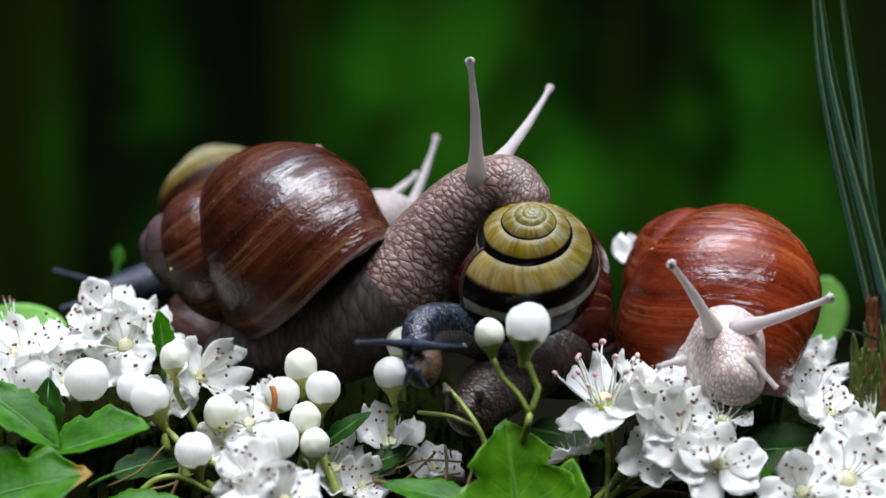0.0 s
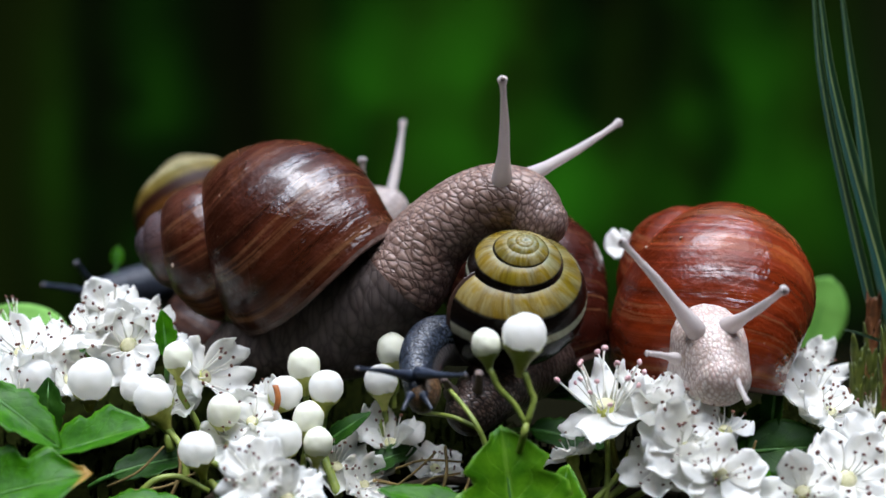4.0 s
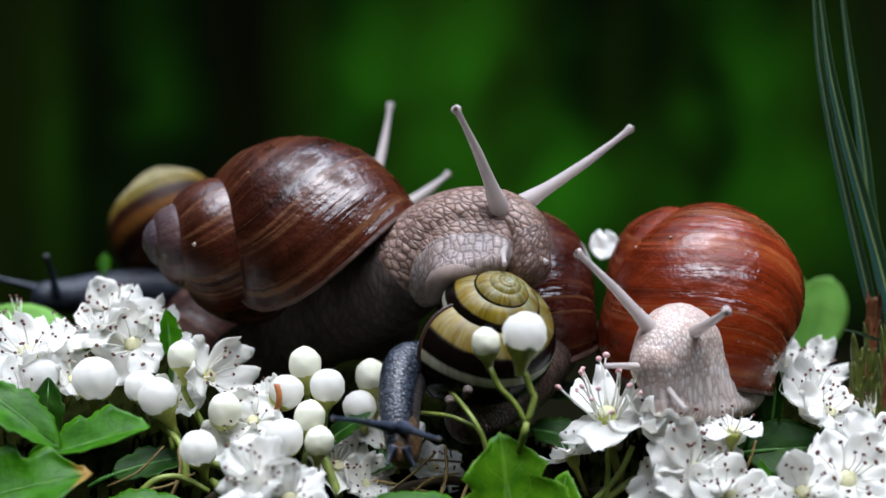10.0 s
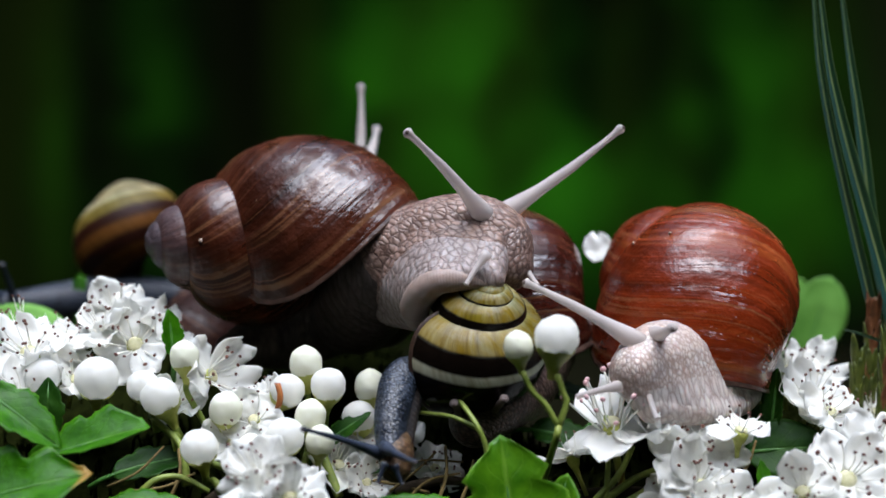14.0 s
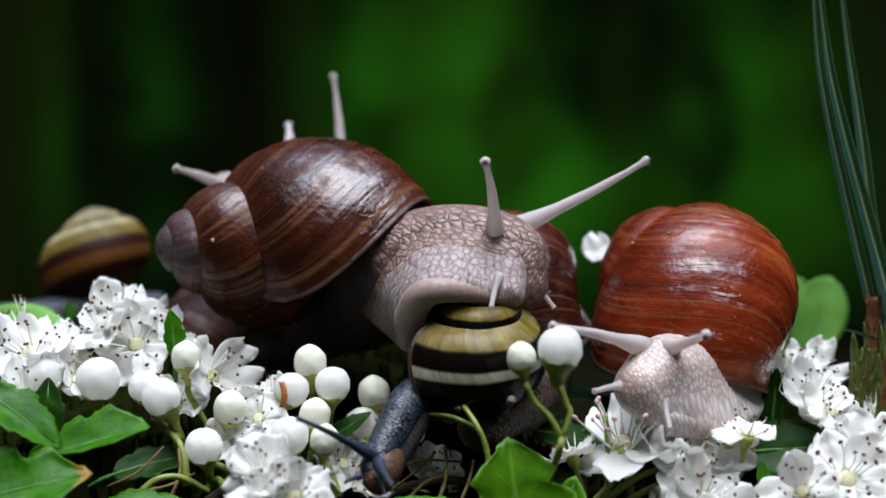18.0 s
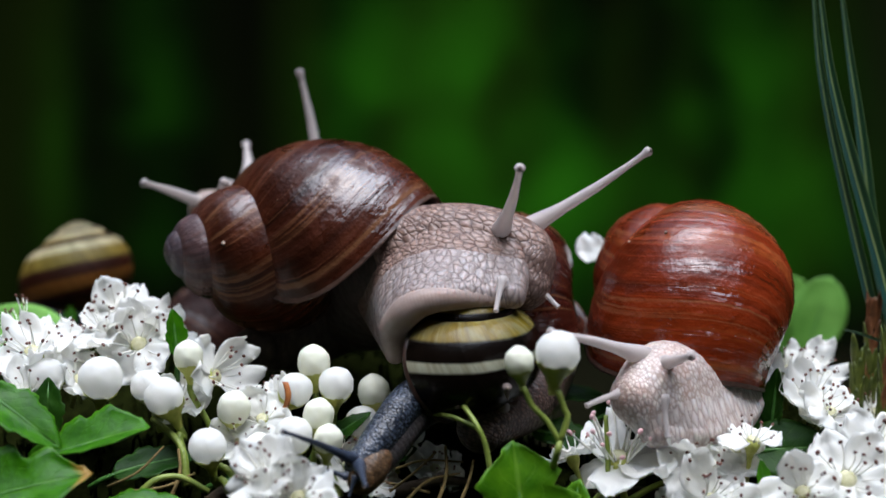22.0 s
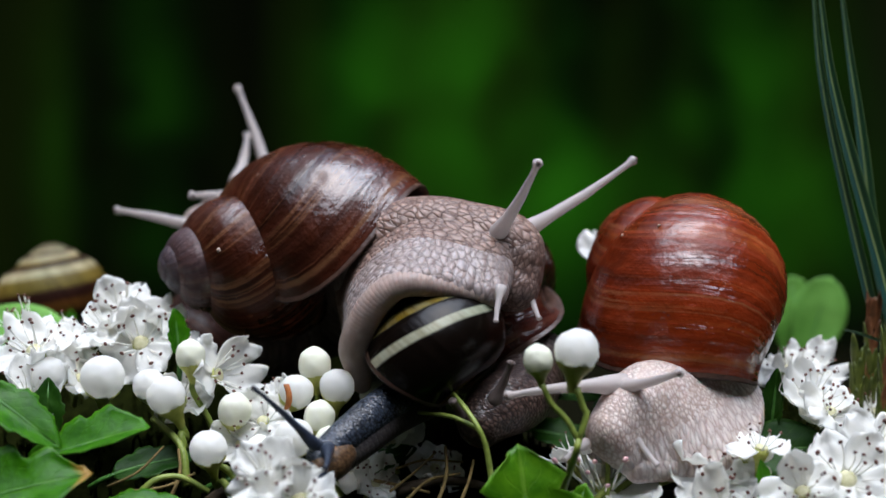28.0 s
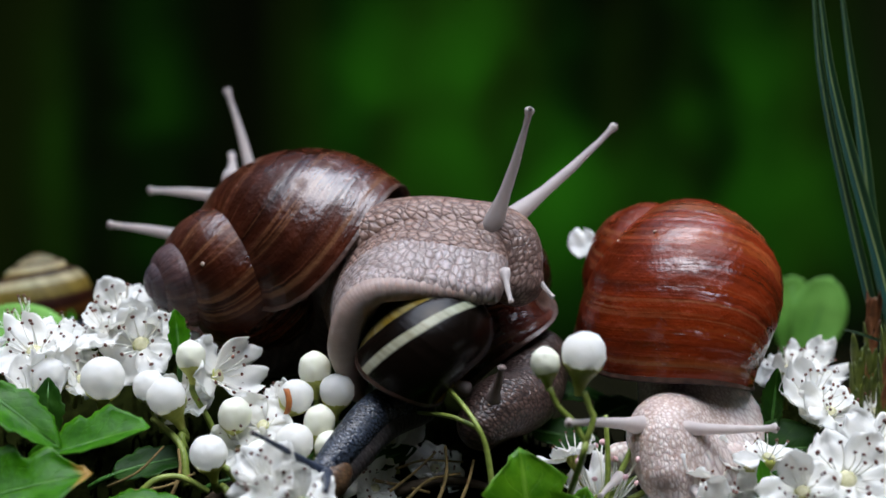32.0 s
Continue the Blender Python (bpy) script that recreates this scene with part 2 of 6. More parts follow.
TAN_BANDS = [(0.0, UMBER), (0.26, UMBER), (0.28, AMBER), (0.36, AMBER), (0.38, UMBER), (0.425, UMBER), (0.44, AMBER), (0.48, AMBER), (0.495, UMBER), (0.535, UMBER), (0.55, STRAW_TAN), (0.60, STRAW_TAN), (0.615, (0.36, 0.30, 0.17)),
             (0.655, (0.36, 0.30, 0.17)), (0.665, (0.035, 0.016, 0.008)), (0.715, (0.035, 0.016, 0.008)), (0.73, STRAW_TAN), (1.0, STRAW_TAN)]
SHELL_YELLOW = shell_banded("banded_yellow_shell", GROVE_BANDS, 1.2, 0.24, 0.1, 0.14)
SHELL_TAN = shell_banded("banded_tan_shell", TAN_BANDS, 0.0, 0.5, 0.0, 0.15)
GRIT = plain("tan_grit", (0.20, 0.13, 0.09), (0.5, 0.38, 0.30), 1500, 0.7)
LIP = plain("shell_lip", (0.03, 0.015, 0.010), (0.10, 0.055, 0.04), 600, 0.3)
LIP_DARK = plain("dark_shell_lip", (0.02, 0.012, 0.008), (0.06, 0.03, 0.02), 600, 0.3)
SKIN_BROWN = skin("brown_grey_skin", (0.095, 0.052, 0.040), (0.315, 0.215, 0.175), (0.225, 0.138, 0.106), 1.0, 0.32, 0.12, 0.34, (0.55, 1, 1), 1.5, -40)
SKIN_HEAD = skin("brown_head_skin", (0.08, 0.047, 0.038), (0.32, 0.23, 0.20), (0.22, 0.14, 0.112), 0.66, 0.3, 0.10, 0.38, (1, 1, 0.5), 1.6, -28, 1.4)
SKIN_FLANK = skin("pale_flank_skin", (0.185, 0.138, 0.122), (0.385, 0.325, 0.31), (0.30, 0.23, 0.208), 1.1, 0.32, 0.2, 0.34, (1, 1, 0.4), 1.2, 0)
# Grey foot skin darkened: shade under the shell is put into its colour.
SKIN_FOOT_SHADED = skin("grey_shaded_foot_skin", (0.05, 0.038, 0.034), (0.098, 0.077, 0.07), (0.075, 0.058, 0.052), 1.2, 0.45, 0.06, 0.12, (1, 1, 0.3), 0.7, 0)
SKIN_RIM = skin("smooth_foot_rim_skin", (0.335, 0.245, 0.21), (0.37, 0.28, 0.242), (0.33, 0.236, 0.2), 1.6, 0.36, 0.3, 0.24, (1, 1, 1), 0.08, 0)
SKIN_PALE = skin("pale_cream_skin", (0.37, 0.26, 0.215), (0.72, 0.645, 0.60), (0.56, 0.445, 0.39), 0.58, 0.28, 0.3, 0.45, (1, 1, 0.6), 1.3, 10, 1.7)
SKIN_FRILL = skin("furrowed_pale_skin", (0.42, 0.32, 0.28), (0.70, 0.625, 0.585), (0.58, 0.475, 0.43), 0.85, 0.32, 0.3, 0.3, (1, 1, 0.3), 1.1, 12)
SKIN_BLUE = skin("slate_blue_skin", (0.002, 0.003, 0.005), (0.050, 0.064, 0.09), (0.010, 0.013, 0.021), 0.5, 0.22, 0.02, 0.55, (0.62, 1, 1), 1.5)
SKIN_AMBER = skin("amber_belly_skin", (0.03, 0.016, 0.008), (0.15, 0.085, 0.04), (0.09, 0.05, 0.026), 0.6, 0.36, 0.2, 0.24)
SKIN_SOLE = skin("grey_brown_sole_skin", (0.02, 0.018, 0.018), (0.06, 0.052, 0.05), (0.042, 0.035, 0.032), 0.5, 0.36, 0.2, 0.24, (1, 1, 1), 0.6)
SKIN_SLATE = skin("dark_slate_skin", (0.006, 0.007, 0.011), (0.05, 0.06, 0.08), (0.025, 0.03, 0.042), 0.6, 0.36, 0.05, 0.24)
SKIN_UMBER = skin("umber_skin", (0.22, 0.16, 0.14), (0.42, 0.34, 0.3), (0.34, 0.27, 0.23), 0.8, 0.36, 0.15, 0.24)
SKIN_DARK = skin("dark_brown_skin", (0.010, 0.006, 0.005), (0.13, 0.082, 0.066), (0.055, 0.031, 0.024), 0.62, 0.28, 0.05, 0.4, (0.62, 1, 1), 1.6, -28, 1.4)
SKIN_GREY = skin("pale_grey_skin", (0.26, 0.21, 0.185), (0.45, 0.385, 0.36), (0.37, 0.305, 0.275), 0.8, 0.36, 0.15, 0.24)
FEELER_PALE = petal_white("pale_feeler", (0.70, 0.64, 0.61), (0.76, 0.70, 0.67), 0.5)
FEELER_DUSK = petal_white("dusky_feeler", (0.20, 0.155, 0.14), (0.26, 0.205, 0.185), 0.4)
FEELER_BLUE = plain("slate_feeler", (0.012, 0.017, 0.028), (0.04, 0.052, 0.08), 900, 0.3)
EYE_DOT = plain("feeler_eye", (0.10, 0.07, 0.06), (0.2, 0.15, 0.13), 1500, 0.3)
WHITE = petal_white("white_petal")
CREAM = petal_white("cream_bud", (0.88, 0.88, 0.74), (0.80, 0.82, 0.60), 0.2)
STAMEN = plain("stamen_filament", (0.80, 0.79, 0.70), (0.9, 0.89, 0.82), 800, 0.5)
ANTHER = plain("maroon_anther", (0.07, 0.026, 0.018), (0.22, 0.085, 0.055), 1200, 0.6)
ANTHER_PINK = plain("pink_anther", (0.62, 0.33, 0.34), (0.80, 0.55, 0.54), 1200, 0.6)
CENTRE = plain("flower_disc", (0.46, 0.44, 0.22), (0.70, 0.67, 0.44), 900, 0.5)
CALYX = plain("green_calyx", (0.34, 0.37, 0.06), (0.55, 0.55, 0.15), 700, 0.45)
STALK = plain("green_stalk", (0.14, 0.20, 0.03), (0.30, 0.36, 0.07), 500, 0.4)
LEAF = leafy("hawthorn_leaf", (0.010, 0.074, 0.001), (0.046, 0.195, 0.002), (0.10, 0.27, 0.01), 0.36, 0.2)
LEAF_TIPPED = leafy("browned_hawthorn_leaf", (0.010, 0.074, 0.001), (0.046, 0.195, 0.002), (0.10, 0.27, 0.01), 0.36, 0.2, 0.9)
LEAF_BRIGHT = leafy("young_hawthorn_leaf", (0.035, 0.15, 0.003), (0.11, 0.30, 0.008), (0.24, 0.44, 0.05), 0.34, 0.3)
# Darker leaf green; some leaves in it are added to stand for shade.
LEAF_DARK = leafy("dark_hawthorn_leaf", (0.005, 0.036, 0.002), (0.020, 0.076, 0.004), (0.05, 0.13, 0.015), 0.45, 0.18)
LEAF_SOFT = plain("soft_round_leaf", (0.06, 0.19, 0.018), (0.17, 0.38, 0.07), 60, 0.6, 0.2)
GRASS = grassy("grass_blade")
SHOOT = plain("green_shoot_scale", (0.035, 0.055, 0.006), (0.13, 0.15, 0.022), 400, 0.5)
SHOOT_TIP = plain("orange_shoot_scale", (0.08, 0.03, 0.010), (0.22, 0.08, 0.026), 500, 0.5)
# Moss and soil are near black: shade beneath the blossom is in their colour.
MOSS_SHADED = plain("moss", (0.002, 0.003, 0.001), (0.012, 0.015, 0.003), 600, 0.95, 0.0, 0.001)
SOIL_SHADED = plain("shade_toned_leaf_mould", (0.002, 0.002, 0.001), (0.008, 0.008, 0.004), 60, 1.0, 0.0, 0.004)
RIB = plain("leaf_rib", (0.03, 0.12, 0.015), (0.07, 0.20, 0.03), 600, 0.45)
STRAW = plain("dry_straw", (0.10, 0.07, 0.02), (0.30, 0.21, 0.08), 500, 0.7, 0.2)
TWIG = plain("dark_twig_bark", (0.02, 0.013, 0.007), (0.07, 0.05, 0.03), 400, 0.8, 0.2, 0.0006)
RUST = plain("rust_brown_withered", (0.25, 0.07, 0.015), (0.45, 0.15, 0.03), 900, 0.6)


# ---------------------------------------------------------------- mesh helpers
def mesh_of(name, bm, mat_, smooth=True):
    me = bpy.data.meshes.new(name)
    for v in bm.verts:
        v.co *= MM
    bm.normal_update()
    bm.to_mesh(me)
    bm.free()
    me.materials.append(mat_)
    if smooth:
        me.polygons.foreach_set("use_smooth", [True] * len(me.polygons))
    return me


def part(name, me, parent, label="", m=None):
    ob = new(name, me)
    ob.parent = parent
    if m is not None:
        ob.matrix_basis = m
    if label:
        ob["label"] = label
    return ob


def thing(name, label, category, m=Matrix(), group="", kind=""):
    ob = new(name)
    ob.empty_display_size = 0.004
    ob.matrix_basis = m
    return tagged(ob, label, category, group, kind)


def grid(bm, rows, closed=False, uvs=None):
    """Quads over rows of points; uvs, if given, holds (u, v) for each point."""
    vs = [[bm.verts.new(p) for p in r] for r in rows]
    layer = bm.loops.layers.uv.verify() if uvs else None
    n = len(rows[0])
    for i in range(len(rows) - 1):
        for j in range(n if closed else n - 1):
            k = (j + 1) % n
            f = bm.faces.new((vs[i][j], vs[i][k], vs[i + 1][k], vs[i + 1][j]))
            if uvs:
                ids = ((i, j), (i, j + 1 if closed else k), (i + 1, j + 1 if closed else k), (i + 1, j))
                for loop, (a, b) in zip(f.loops, ids):
                    loop[layer].uv = uvs[a][b]
    return vs


def tube(bm, points, radii, sides=8, squash=1.0):
    """A round tube through points, closed at both ends."""
    pts = [Vector(p) for p in points]
    rows = []
    side = None
    for i, p in enumerate(pts):
        d = (pts[min(i + 1, len(pts) - 1)] - pts[max(i - 1, 0)]).normalized()
        if side is None:
            side = d.cross(Vector((0.3, 1, 0.2))).normalized()
        side = (side - d * side.dot(d)).normalized()
        up = d.cross(side)
        r = radii[i] if isinstance(radii, (list, tuple)) else radii
        rows.append([p + (side * math.cos(a) + up * math.sin(a) * squash) * r for a in (2 * math.pi * k / sides for k in range(sides))])
    vs = grid(bm, rows, True)
    bm.faces.new(list(reversed(vs[0])))
    bm.faces.new(vs[-1])


def curve_points(ctrl, n):
    """n points along a Catmull-Rom curve through ctrl."""
    c = [Vector(p) for p in ctrl]
    c = [c[0] * 2 - c[1]] + c + [c[-1] * 2 - c[-2]]
    out = []
    for i in range(n):
        x = i / (n - 1) * (len(c) - 3)
        k = min(int(x), len(c) - 4)
        t = x - k
        a, b, d, e = c[k:k + 4]
        out.append(0.5 * ((2 * b) + (d - a) * t + (2 * a - 5 * b + 4 * d - e) * t * t + (3 * b - a - 3 * d + e) * t ** 3))
    return out


def ball(bm, r, segs=12, rings=8, at=(0, 0, 0)):
    sx, sy, sz = r if isinstance(r, tuple) else (r, r, r)
    m = Matrix.Translation(at) @ Matrix.Diagonal((sx, sy, sz, 1))
    bmesh.ops.create_uvsphere(bm, u_segments=segs, v_segments=rings, radius=1, matrix=m)


def sheet(bm, f, nu, nv, thick):
    """A curved leaf or petal of some thickness; f(u, v) gives its points for u and v in 0..1."""
    top = [[Vector(f(i / nu, j / nv)) for j in range(nv + 1)] for i in range(nu + 1)]
    uv = [[(i / nu, j / nv) for j in range(nv + 1)] for i in range(nu + 1)]
    low = []
    for i in range(nu + 1):
        row = []
        for j in range(nv + 1):
            du = top[min(i + 1, nu)][j] - top[max(i - 1, 0)][j]
            dv = top[i][min(j + 1, nv)] - top[i][max(j - 1, 0)]
            nrm = du.cross(dv)
            nrm = nrm.normalized() if nrm.length > 1e-9 else Vector((0, 0, 1))
            edge = i in (0, nu) or j in (0, nv)
            row.append(top[i][j] - nrm * (thick * (0.35 if edge else 1.0)))
        low.append(row)
    a = grid(bm, top, False, uv)
    b = grid(bm, [list(reversed(r)) for r in low], False, [list(reversed(r)) for r in uv])
    b = [list(reversed(r)) for r in b]
    ring_a = a[0] + [r[-1] for r in a[1:]] + list(reversed(a[-1][:-1])) + [r[0] for r in reversed(a[1:-1])]
    ring_b = b[0] + [r[-1] for r in b[1:]] + list(reversed(b[-1][:-1])) + [r[0] for r in reversed(b[1:-1])]
    for i in range(len(ring_a)):
        k = (i + 1) % len(ring_a)
        bm.faces.new((ring_a[k], ring_a[i], ring_b[i], ring_b[k]))


def facing(direction, up=(0, 0, 1), spin=0):
    """A turn that takes local +z to direction, with local +y as near to up as may be."""
    z = Vector(direction).normalized()
    x = Vector(up).cross(z)
    if x.length < 1e-4:
        x = Vector((1, 0, 0))
    x.normalize()
    y = z.cross(x)
    return Matrix((x, y, z)).transposed().to_4x4() @ Matrix.Rotation(radians(spin), 4, "Z")


def stand(at, direction=(0, 0, 1), spin=0, up=(0, 1, 0)):
    return Matrix.Translation(mm(at)) @ facing(direction, up, spin)


# ---------------------------------------------------------------- setting
def build_ground():
    bm = bmesh.new()
    rings = [0, 60, 120, 200, 320, 520, 900, 1600, 4000, 20000, 120000]
    rows = []
    for r in rings:
        rows.append([Vector((r * math.cos(a), r * math.sin(a), 2.5 * noise.noise(Vector((r * math.cos(a), r * math.sin(a), 0)) * 0.02) if r < 2000 else 0))
                     for a in (2 * math.pi * k / 64 for k in range(64))])
    grid(bm, rows, True)
    ob = new("ground", mesh_of("ground", bm, SOIL_SHADED))
    tagged(ob, "leaf-strewn ground, shade put into its dark colour", "ground", kind="structure")


def bed_height(x, y):
    h = 45 + 2.5 * noise.noise(Vector((x, y, 0)) * 0.06) + 1.5 * noise.noise(Vector((x, y, 5)) * 0.2)
    if y < 4:
        h -= 0.72 * (4 - y) if y > -40 else 31.7 + 0.2 * (-40 - y)
    rise = min(1.0, max(0.0, (y - 18) / 16)) * min(1.0, max(0.0, (12 - x) / 25))
    dip = min(1.0, max(0.0, (y - 12) / 25)) * min(1.0, max(0.0, (x - 5) / 20)) * min(1.0, max(0.0, (52 - x) / 10))
    h += 12 * rise - 14 * dip
    if y > 80:
        h *= max(0.0, 1 - ((y - 80) / 70) ** 1.5)
    e = max(0.0, abs(x) - 110) / 90
    return max(0.0, h) * max(0.0, 1 - e ** 1.5) - 1.5


def build_bed():
    bm = bmesh.new()
    rows = [[Vector((x, y, bed_height(x, y))) for x in range(-200, 201, 4)] for y in range(-94, 151, 4)]
    grid(bm, rows)
    ob = new("mossy_bank", mesh_of("mossy_bank", bm, MOSS_SHADED))
    tagged(ob, "low bank of moss under the blossom, shade put into its dark colour", "moss", kind="structure")


def backdrop_material():
    """Blurred foliage: dull dark stems with a few leafy patches, their soft light painted into the colour."""
    m, nt, b = material("distant_shrubbery", 1.0, 0.0)
    o = coords(nt)
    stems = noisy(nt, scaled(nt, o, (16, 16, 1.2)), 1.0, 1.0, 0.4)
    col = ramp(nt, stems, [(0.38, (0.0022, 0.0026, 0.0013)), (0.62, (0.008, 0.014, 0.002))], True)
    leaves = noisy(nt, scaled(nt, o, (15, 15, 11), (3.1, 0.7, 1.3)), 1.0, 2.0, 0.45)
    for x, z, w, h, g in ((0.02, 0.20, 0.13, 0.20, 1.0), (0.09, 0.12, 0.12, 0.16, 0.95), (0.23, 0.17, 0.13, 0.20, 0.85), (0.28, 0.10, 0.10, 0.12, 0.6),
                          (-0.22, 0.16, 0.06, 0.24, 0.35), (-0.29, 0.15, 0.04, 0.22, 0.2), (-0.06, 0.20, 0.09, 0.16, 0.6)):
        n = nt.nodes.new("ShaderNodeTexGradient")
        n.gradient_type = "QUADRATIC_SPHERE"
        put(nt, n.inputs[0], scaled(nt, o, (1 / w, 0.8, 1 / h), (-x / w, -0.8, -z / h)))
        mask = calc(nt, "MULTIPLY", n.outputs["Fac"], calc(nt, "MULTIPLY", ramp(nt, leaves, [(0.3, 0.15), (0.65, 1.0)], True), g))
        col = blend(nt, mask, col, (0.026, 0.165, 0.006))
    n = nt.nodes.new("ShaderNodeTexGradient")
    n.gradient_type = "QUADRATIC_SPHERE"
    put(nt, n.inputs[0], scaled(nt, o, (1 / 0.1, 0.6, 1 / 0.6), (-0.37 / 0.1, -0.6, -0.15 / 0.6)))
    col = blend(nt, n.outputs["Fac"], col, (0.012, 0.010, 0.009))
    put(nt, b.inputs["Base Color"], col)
    return m


def build_backdrop():
    """A ring of shrubbery, far out of focus; its unseen sides and rear are added to block low sky, lower behind the
    camera.
    """
    bm = bmesh.new()
    rows = []
    for z, r in ((-5, 1000), (300, 1000), (650, 990), (1220, 960), (1270, 1060), (-5, 1080)):
        rows.append([Vector((r * math.cos(a), r * math.sin(a), z - max(0, z - 300) * 0.3 * max(0, -math.sin(a)))) for a in (2 * math.pi * k / 96 for k in range(96))])
    grid(bm, rows, True)
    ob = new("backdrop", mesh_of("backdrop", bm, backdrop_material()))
    tagged(ob, "distant dark green shrubbery all out of focus, unseen sides added to block low sky", "shrubbery", kind="structure")


build_ground()
build_bed()
build_backdrop()


# ---------------------------------------------------------------- snails
def shell_mesh(name, mat_, size, tall, tube_h, growth=2.05, turns=4.6, waist=0.45, lip=1.05, slant=0.34, dome=1.0):
    """A right-handed spiral shell: apex to +z, mouth at +x facing -y; size is its largest radius."""
    a = 1 - waist
    per, around = 44, 30
    n = int(turns * per)
    mid = (tall + tube_h) * 0.55

    def ring(i, k=1.0, ahead=0.0):
        th = 2 * math.pi * (i - n) / per
        s = growth ** ((i - n) / per)
        row = []
        for j in range(around + 1):
            ph = -math.pi + 2 * math.pi * j / around
            lag = -slant * math.sin(ph) * min(1.0, s * 1.2)
            ang = -(th + ahead) + lag
            rad = s * (waist + a * k * math.cos(ph))
            z = -s ** dome * tall + s * tube_h * k * math.sin(ph)
            p = Vector((rad * math.cos(ang), rad * math.sin(ang), z + mid))
            w = 1 + 0.010 * noise.noise(Vector((i * 0.35, 3 * math.cos(ph), 3 * math.sin(ph)))) * s
            row.append(p * size * w)
        return row

    rows = [ring(i) for i in range(0, n + 1)]
    uvs = [[(i / per / 6 + (6 - turns) / 6 * 0.9, j / around) for j in range(around + 1)] for i in range(0, n + 1)]
    bm = bmesh.new()
    grid(bm, rows, False, uvs)
    bmesh.ops.remove_doubles(bm, verts=bm.verts, dist=0.0005)
    bm_lip = bmesh.new()
    grid(bm_lip, [ring(n, 1.0), ring(n, lip, 0.03), ring(n, lip + 0.015, 0.05), ring(n, lip - 0.03, 0.055), ring(n, 0.93, 0.02), ring(n - 6, 0.92), ring(n - 14, 0.90)])
    bmesh.ops.remove_doubles(bm_lip, verts=bm_lip.verts, dist=0.0005)
    return mesh_of(name, bm, mat_), mesh_of(name + "_lip", bm_lip, LIP_DARK if mat_ in (SHELL_YELLOW, SHELL_TAN) else LIP)


def segment_mesh(name, mat_, rx, ry, rz, segs=22, rings=14):
    """One rounded stretch of a body."""
    bm = bmesh.new()
    ball(bm, (rx, ry, rz), segs, rings)
    bmesh.ops.rotate(bm, verts=bm.verts, matrix=Matrix.Rotation(radians(90), 3, "Y"))
    for v in bm.verts:
        v.co = Vector((v.co.x / rz * rx if rz else v.co.x, v.co.y, v.co.z / rx * rz))
    return mesh_of(name, bm, mat_)


def feeler_mesh(name, mat_, length, r0, r1, knob):
    """A tentacle along +z with a swollen tip."""
    bm = bmesh.new()
    prof = [(-0.25, r0 * 1.5), (-0.10, r0 * 1.45), (-0.03, r0 * 1.3), (0.04, r0 * 1.14), (0.1, r0 * 1.0), (0.2, r0 * 0.82), (0.5, (r0 + r1) * 0.45), (0.8, r1 * 0.95), (0.92, r1), (0.95, knob * 0.85), (0.975, knob), (0.992, knob * 0.75), (1.0, knob * 0.3)]
    tube(bm, [(0.02 * length * math.sin(3 * z), 0, z * length) for z, r in prof], [r for z, r in prof], 12)
    return mesh_of(name, bm, mat_)


class Snail:
    def __init__(self, name, label):
        self.root = thing(name, label, "snail", group="snails on the blossom")
        self.chains = {}
        self.feelers = {}

    def wear(self, *skins):
        """Lays skin patterns out over the whole animal, so that they run on from piece to piece."""
        for m in skins:
            m.node_tree.nodes["whole_body"].object = self.root

    def add_shell(self, mat_, size, tall, tube_h, label, grit=0, **kw):
        me, lip = shell_mesh("shell", mat_, size, tall, tube_h, **kw)
        self.shell = part("shell", me, self.root, label)
        part("shell_lip", lip, self.shell, "thickened rim of the shell's mouth")
        rnd = random.Random(grit + int(size))
        for k in range(grit):
            v = me.vertices[rnd.randrange(int(len(me.vertices) * 0.78), int(len(me.vertices) * 0.97))]
            bm = bmesh.new()
            bmesh.ops.create_icosphere(bm, subdivisions=2, radius=rnd.uniform(0.25, 0.5), matrix=Matrix.Translation(v.co / MM) @ Matrix.Diagonal((1, 0.8, 0.6, 1)))
            for w in bm.verts:
                w.co += 0.12 * noise.noise_vector(w.co * 3)
            part("grit", mesh_of("grit", bm, GRIT), self.shell, "crumb of soil stuck to the shell")

    def add_chain(self, key, name, mat_, radii, label="", stretch=0.9, head=None, tail=None):
        obs = []
        for i, (ry, rz) in enumerate(radii):
            worn = head if head and i > 0.8 * len(radii) else tail if tail and i < 0.24 * len(radii) else mat_
            me = segment_mesh(name, worn, stretch * (ry + rz) / 2, ry, rz)
            obs.append(part(name, me, self.root, label))
        self.chains[key] = obs

    def add_feeler(self, key, mat_, length, r0=1.15, r1=0.5, knob=0.78, name="tentacle", eye=True):
        ob = part(name, feeler_mesh(name, mat_, length, r0, r1, knob), self.root)
        if eye:
            bm = bmesh.new()
            ball(bm, knob * 0.55, 8, 6, (0.02 * length * math.sin(2.9), -knob * 0.35, length * 0.985))
            part("eye_spot", mesh_of("eye_spot", bm, EYE_DOT), ob)
        self.feelers[key] = (ob, length)


def spread(values, n):
    """n numbers pairs eased between the given ones."""
    out = []
    for i in range(n):
        x = i / (n - 1) * (len(values) - 1)
        k = min(int(x), len(values) - 2)
        t = x - k
        out.append(tuple(a * (1 - t) + b * t for a, b in zip(values[k], values[k + 1])))
    return out


